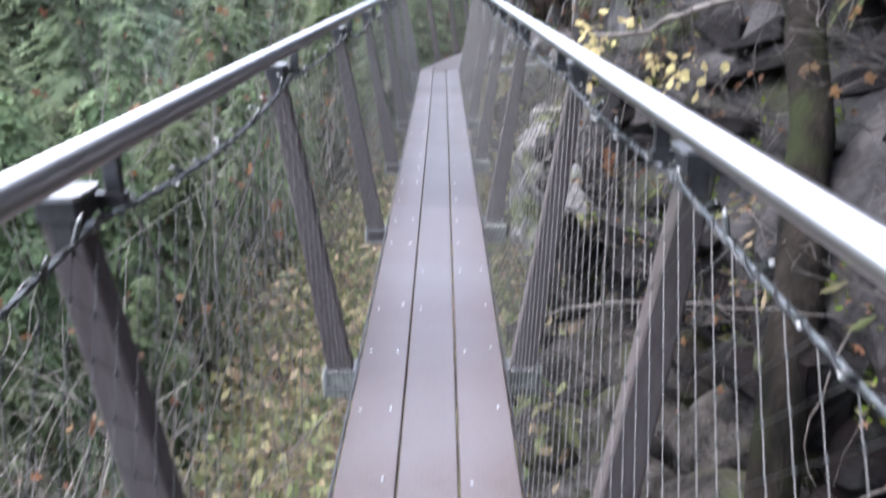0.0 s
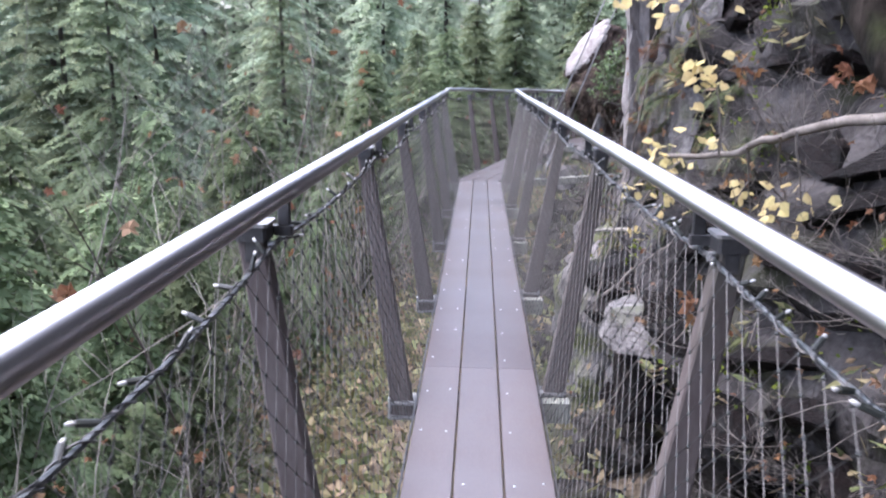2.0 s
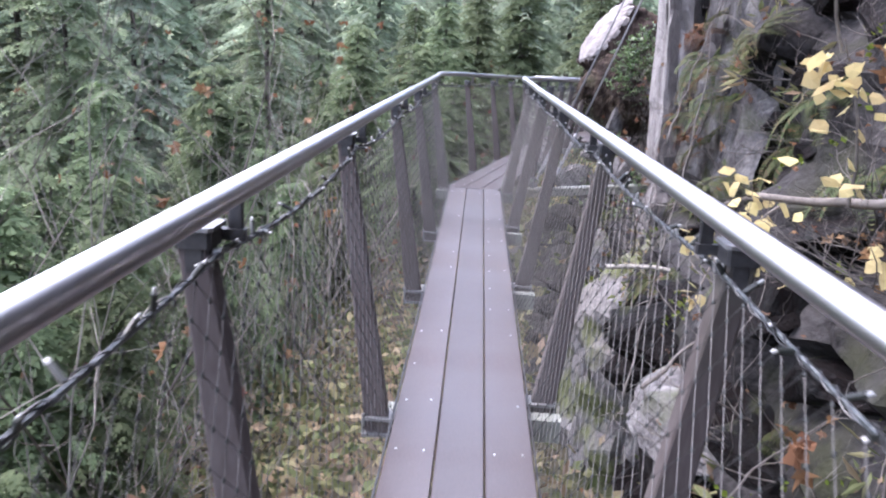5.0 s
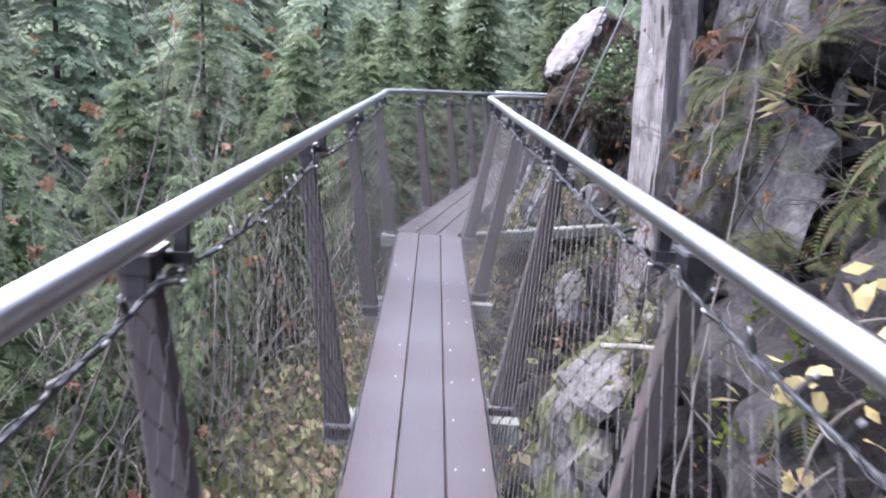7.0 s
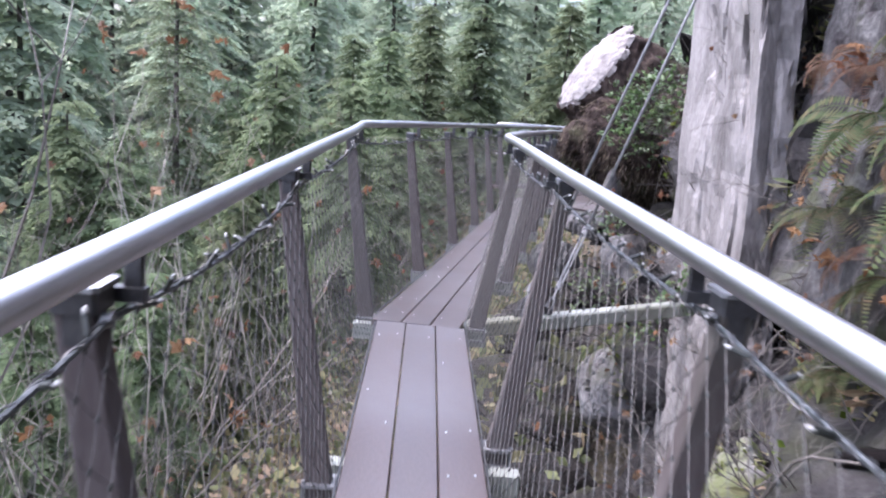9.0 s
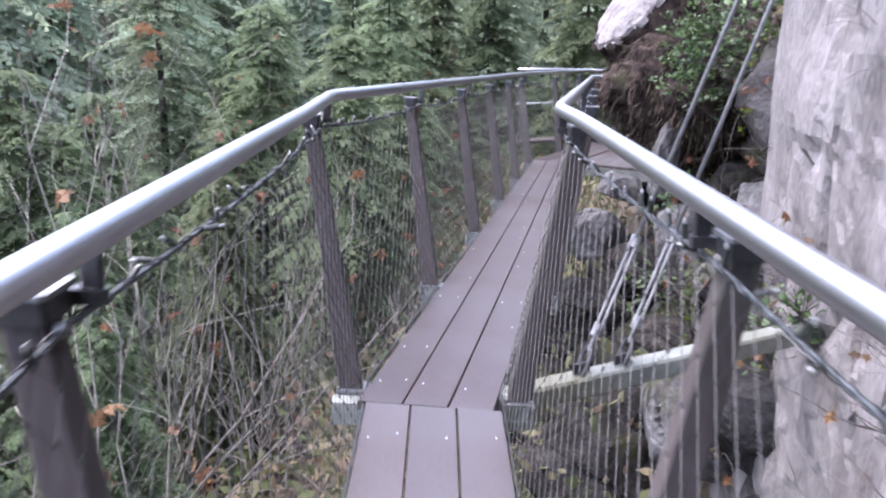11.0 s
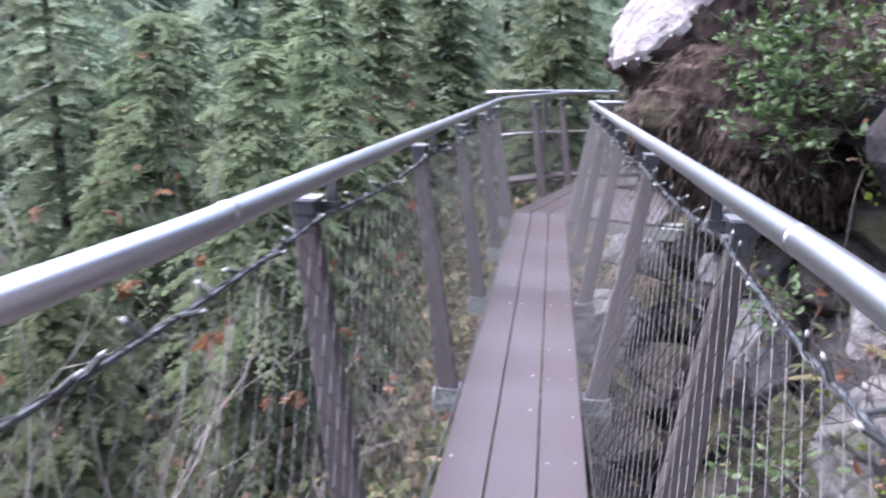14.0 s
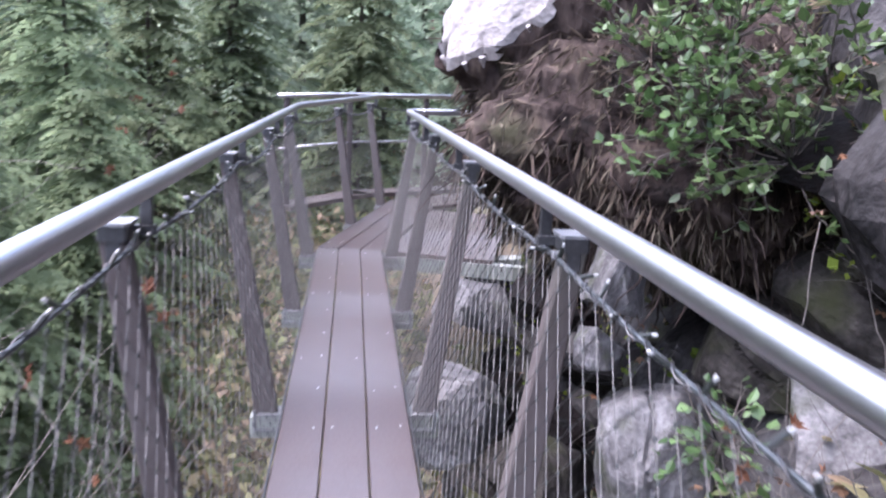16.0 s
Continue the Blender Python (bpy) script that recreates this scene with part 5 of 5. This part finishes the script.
# ---------------------------------------------------------------- leaning trunk, yellow-leaved branch, twigs and ferns on the cliff
def build_maple():
    tree = thing("leaning_tree", Matrix.Identity(4), "dark leaning trunk with bare and yellow-leaved branches", "tree")
    tr = crooked([(1.75, 7.9, -2.8), (1.9, 8.35, -0.8), (2.2, 9.1, 0.25), (2.32, 9.75, 1.15), (2.12, 10.15, 1.62), (2.02, 10.4, 2.1), (1.9, 10.6, 3.2), (1.9, 10.8, 4.4)], 5, 0.04, 1)
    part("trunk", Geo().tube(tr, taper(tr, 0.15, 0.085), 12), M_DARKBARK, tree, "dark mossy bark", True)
    limb = crooked([(2.25, 9.85, 1.25), (2.05, 10.3, 1.2), (1.82, 10.8, 1.06), (1.62, 11.28, 0.90), (1.36, 11.62, 0.86)], 6, 0.025, 2)
    part("limb", Geo().tube(limb, taper(limb, 0.036, 0.016), 8), M_TWIG, tree, "pale crooked branch", True)
    rng = random.Random(77)
    sub = []
    for base, tip in (((1.62, 11.2, 0.9), (1.45, 11.15, 1.6)), ((1.45, 11.15, 1.55), (1.25, 10.9, 2.1)), ((1.5, 11.5, 0.88), (1.28, 11.5, 0.55)), ((1.7, 10.9, 1.0), (1.8, 11.0, 0.45)),
                      ((1.4, 11.6, 0.86), (1.15, 11.75, 0.7)), ((1.7, 9.35, 1.9), (1.3, 10.3, 2.15)), ((1.3, 10.3, 2.1), (0.95, 11.2, 2.2)), ((1.8, 10.6, 1.1), (2.0, 10.9, 0.6)),
                      ((1.25, 11.6, 0.6), (1.15, 11.7, 0.25)), ((1.78, 10.3, 1.15), (1.9, 10.4, 0.7))):
        a, b = Vector(base), Vector(tip)
        pts = crooked([a, a.lerp(b, 0.5) + Vector((rng.uniform(-0.05, 0.05), rng.uniform(-0.05, 0.05), 0.03)), b], 4, 0.02, 3)
        part("twig", Geo().tube(pts, taper(pts, 0.009, 0.003), 5), M_TWIG, tree)
        sub.append(pts)
    spots = [((1.46, 11.12, 1.45), 0.17, 26), ((1.32, 11.55, 0.86), 0.16, 24), ((1.34, 11.45, 0.55), 0.12, 9), ((1.78, 11.0, 0.6), 0.24, 26), ((1.2, 11.0, 2.05), 0.3, 34),
             ((1.95, 10.6, 0.75), 0.2, 14), ((1.12, 11.75, 0.62), 0.1, 7), ((1.0, 11.1, 2.2), 0.22, 16), ((1.6, 11.1, 1.1), 0.2, 8), ((1.15, 11.7, 0.3), 0.08, 4)]
    for c, r, n in spots:
        for _ in range(n):
            p = Vector(c) + Vector((rng.gauss(0, 0.5), rng.gauss(0, 0.8), rng.gauss(0, 0.5))) * r
            s = rng.uniform(0.06, 0.105)
            al = Vector((rng.uniform(-1, 1), rng.uniform(-1, 1), rng.uniform(-1.0, 0.2))).normalized() * s
            ac = al.cross(Vector((rng.uniform(-1, 1), rng.uniform(-1, 1), 0.6))).normalized() * s * 0.44
            lf = Geo()
            nn = al.cross(ac).normalized() * s * 0.1
            lf.add([p, p + al * 0.25 + ac + nn, p + al * 0.65 + ac * 0.8, p + al, p + al * 0.65 - ac * 0.8, p + al * 0.25 - ac + nn, p + al * 0.5],
                   [(6, i, (i + 1) % 6) for i in range(6)])
            part("leaf", lf, M_YELLOW, tree)
    # dead brown leaf cluster
    for c in ((1.78, 11.4, 1.5), (1.85, 9.9, 1.5), (1.95, 15.3, 1.75), (1.85, 15.2, 0.85), (1.3, 10.6, 0.05)):
        for _ in range(7):
            p = Vector(c) + Vector((rng.gauss(0, 0.06), rng.gauss(0, 0.08), rng.gauss(0, 0.05)))
            s = rng.uniform(0.07, 0.13)
            al = Vector((rng.uniform(-1, 1), rng.uniform(-1, 1), rng.uniform(-1.0, 0.2))).normalized() * s
            ac = al.cross(Vector((rng.uniform(-1, 1), rng.uniform(-1, 1), 0.6))).normalized() * s * 0.55
            part("dead_leaf", Geo().lobed(p, al, ac, rng), M_BROWNLEAF, tree)


build_maple()


def build_cliff_twigs():
    rng = random.Random(61)
    kinds = []
    for k in range(4):
        wood, leaves = Geo(), Geo()
        r2 = random.Random(300 + k)
        for _ in range(4):
            d = Vector((-1, r2.uniform(-0.5, 0.9), r2.uniform(-0.1, 0.8))).normalized()
            grow(wood, leaves, Vector((0, r2.uniform(-0.3, 0.3), r2.uniform(-0.2, 0.2))), d, r2.uniform(0.6, 1.25), r2.uniform(0.005, 0.010), 2, r2, 0.05, 0.08)
        kinds.append((wood.mesh("twigwork", M_CLIFFTWIG), leaves.mesh("foliage", M_BROWNLEAF)))
    y = 5.2
    while y < 20.5:
        for _ in range(4):
            z = rng.uniform(-1.9, 2.3)
            yy = y + rng.uniform(-0.3, 0.3)
            m = pose(cliff_x(yy, z) + 0.12, yy, z, rng.uniform(-20, 20), rng.uniform(-25, 25), rng.uniform(-25, 35)) @ Matrix.Scale(rng.uniform(0.6, 1.0), 4)
            plant("cliff_bush", kinds[rng.randrange(4)], m, "tangle of thin bare twigs rooted in the cliff", "shrub", "bare bushes of the cliff", ("twigwork", "foliage"))
        y += rng.uniform(0.75, 1.2)
    # long fallen branches lying across the ledges
    for k, pts in enumerate([[(0.62, 8.9, -0.55), (1.1, 8.8, -0.42), (1.6, 8.55, -0.35), (2.1, 8.3, -0.3)], [(1.1, 9.6, -1.0), (1.18, 9.7, 0.0), (1.25, 9.85, 0.55), (1.4, 9.9, 0.9)],
                             [(0.7, 10.5, -0.9), (1.2, 10.9, -0.35), (1.7, 11.2, -0.1)], [(1.0, 12.4, -0.6), (1.25, 12.9, 0.3), (1.5, 13.4, 1.2), (1.55, 13.6, 1.7)],
                             [(1.0, 11.9, -0.3), (1.3, 12.1, -0.1), (1.7, 12.3, 0.15)], [(1.3, 13.4, 0.9), (1.55, 13.9, 1.4), (1.9, 14.2, 2.3)],
                             [(1.5, 14.0, 0.2), (1.4, 13.2, 0.75), (1.35, 12.6, 1.3)], [(1.4, 14.6, -0.2), (1.35, 14.1, 0.3), (1.5, 13.4, 0.5)]]):
        line_pts = crooked(pts, 6, 0.03, 10 + k)
        single("fallen_branch", Geo().tube(line_pts, taper(line_pts, 0.014 if k in (0, 4) else 0.008, 0.003), 7), M_CLIFFTWIG, "crooked bare grey branch lying against the rocks", "branch", "loose branches on the cliff", smooth=True)


build_cliff_twigs()


def fern_mesh(seed, mat=None):
    rng = random.Random(seed)
    g = Geo()
    for f in range(9):
        a = rng.uniform(0, 6.28)
        out = Vector((math.cos(a), math.sin(a), 0))
        side = Vector((-out.y, out.x, 0))
        ln = rng.uniform(0.28, 0.5)
        pts = [out * ln * t + Vector((0, 0, 0.32 * t - 0.42 * t * t)) for t in (0, 0.2, 0.4, 0.6, 0.8, 1.0)]
        g.tube(pts, taper(pts, 0.004, 0.001), 3, False)
        for i in range(22):
            t = 0.1 + 0.9 * i / 22
            p = out * ln * t + Vector((0, 0, 0.32 * t - 0.42 * t * t))
            w = 0.085 * math.sin(math.pi * min(1, t * 0.85 + 0.12)) + 0.01
            for sg in (-1, 1):
                g.leaf(p, side * sg * w + out * w * 0.35 + Vector((0, 0, -0.15 * w)), out * 0.009, 0.3)
    return g.mesh("fronds", mat or M_FERN)


def build_ferns():
    rng = random.Random(19)
    kinds = [fern_mesh(k) for k in range(3)]
    rusty = [fern_mesh(10 + k, M_RUST) for k in range(2)]
    for k, (x, y, z) in enumerate([(2.05, 15.3, 1.7), (2.1, 15.5, 1.3), (1.95, 15.0, 0.85), (2.0, 15.2, 0.55), (1.9, 14.6, 1.35), (2.0, 15.7, 0.9), (2.1, 15.8, 1.75), (2.1, 15.2, 2.5)]):
        ob = thing("fern", pose(x - 0.1, y, z, 0, rng.uniform(-55, -20), rng.uniform(-40, 40)) @ Matrix.Scale(rng.uniform(0.45, 0.7), 4),
                   "withered rust-brown fern beside the pale pillar", "fern", "ferns of the cliff")
        part("fronds", rusty[k % 2], None, ob)
    spots = [(13.6, 0.95), (14.2, 0.6), (14.6, 1.2), (15.1, 0.3), (14.9, 0.8), (13.1, 1.3), (12.4, 0.9), (15.4, 1.5), (11.9, -0.6), (9.4, 1.4), (7.0, -0.7), (18.6, -0.7), (20.6, -0.6), (15.8, -0.5),
             (13.9, 1.7), (10.1, 1.9), (8.0, 0.4), (17.4, -0.9), (12.6, 0.2), (14.3, -0.3), (14.4, 2.1), (15.2, 1.9), (14.8, 1.55), (15.6, 1.0), (13.4, 0.5)]
    for y, z in spots:
        ob = thing("fern", pose(cliff_x(y, z) - 0.02 if y < 14.1 or z < 0.2 else 1.95 + 0.08 * z, y, z, 0, rng.uniform(-55, -25), rng.uniform(-30, 30)) @ Matrix.Scale(rng.uniform(0.7, 1.2), 4),
                   "green and rusty fern growing from a rock ledge", "fern", "ferns of the cliff")
        part("fronds", kinds[rng.randrange(3)], None, ob)


build_ferns()


def build_cliff_litter():
    """Dead leaves, moss tufts and small plants on the ledges."""
    rng = random.Random(45)
    moss, litter, brush = Geo(), Geo(), Geo()
    for _ in range(2600):
        y, z = rng.uniform(4.5, 25), rng.uniform(-2.6, 3.4)
        if noise.noise((y * 0.9, z * 0.9, 30)) < 0.08:
            continue
        p = Vector((cliff_x(y, z) - 0.02, y, z))
        for _ in range(6):
            s = rng.uniform(0.02, 0.06)
            al = Vector((rng.uniform(-1, 0.1), rng.uniform(-1, 1), rng.uniform(-0.4, 1))).normalized() * s
            ac = al.cross(Vector((rng.uniform(-1, 1), rng.uniform(-1, 1), rng.uniform(-1, 1)))).normalized() * s * 0.4
            moss.leaf(p + Vector((rng.uniform(-0.05, 0.02), rng.uniform(-0.07, 0.07), rng.uniform(-0.06, 0.06))), al, ac, 0.2)
    for _ in range(800):
        y, z = rng.uniform(5, 24), rng.uniform(-2.4, 2.2)
        p = Vector((cliff_x(y, z) - rng.uniform(0.0, 0.12), y, z))
        s = rng.uniform(0.03, 0.08)
        al = Vector((rng.uniform(-1, 1), rng.uniform(-1, 1), rng.uniform(-0.5, 0.5))).normalized() * s
        ac = al.cross(Vector((rng.uniform(-1, 1), rng.uniform(-1, 1), 1.2))).normalized() * s * 0.5
        litter.lobed(p, al, ac, rng)
    for _ in range(1700):
        y, z = rng.uniform(5, 24), rng.uniform(-2.6, 3.6)
        if noise.noise((y * 0.6, z * 0.6, 50)) < 0.0:
            continue
        p = Vector((cliff_x(y, z), y, z))
        for _ in range(5):
            s = rng.uniform(0.08, 0.2)
            al = Vector((rng.uniform(-1, -0.1), rng.uniform(-1, 1), rng.uniform(-0.6, 0.7))).normalized() * s
            ac = al.cross(Vector((rng.uniform(-1, 1), rng.uniform(-1, 1), rng.uniform(-1, 1)))).normalized() * s * 0.12
            brush.leaf(p + Vector((0, rng.uniform(-0.1, 0.1), rng.uniform(-0.1, 0.1))), al, ac, 0.3)
    vine = Geo()
    for _ in range(330):
        y, z = rng.uniform(5, 24), rng.uniform(-2.2, 2.8)
        p = Vector((cliff_x(y, z) - 0.02, y, z))
        d = Vector((rng.uniform(-0.9, 0.0), rng.uniform(-1, 1), rng.uniform(-0.9, 0.7))).normalized()
        pts = [p]
        for _ in range(7):
            d = (d + Vector((rng.uniform(-0.35, 0.35), rng.uniform(-0.4, 0.4), rng.uniform(-0.5, 0.3)))).normalized()
            q = pts[-1] + d * rng.uniform(0.06, 0.14)
            pts.append(Vector((max(q.x, 0.62 + max(0, q.y - 16.4) * 0.196), q.y, q.z)))
        vine.tube(pts, taper(pts, rng.uniform(0.003, 0.007), 0.0015), 4, False)
    single("vine_tangle", vine, M_CLIFFTWIG, "thin bare vines and roots hanging over the cliff", "vines", kind="stuff")
    single("moss", moss, M_MOSS, "yellow-green moss tufts on the cliff ledges", "moss", kind="stuff")
    single("leaf_litter", litter, M_BROWNLEAF, "fallen brown leaves caught on the rocks", "leaves", kind="stuff")
    single("cliff_grass", brush, M_BRUSH, "dry grass and small plants hanging from the cliff", "grass", kind="stuff")


build_cliff_litter()
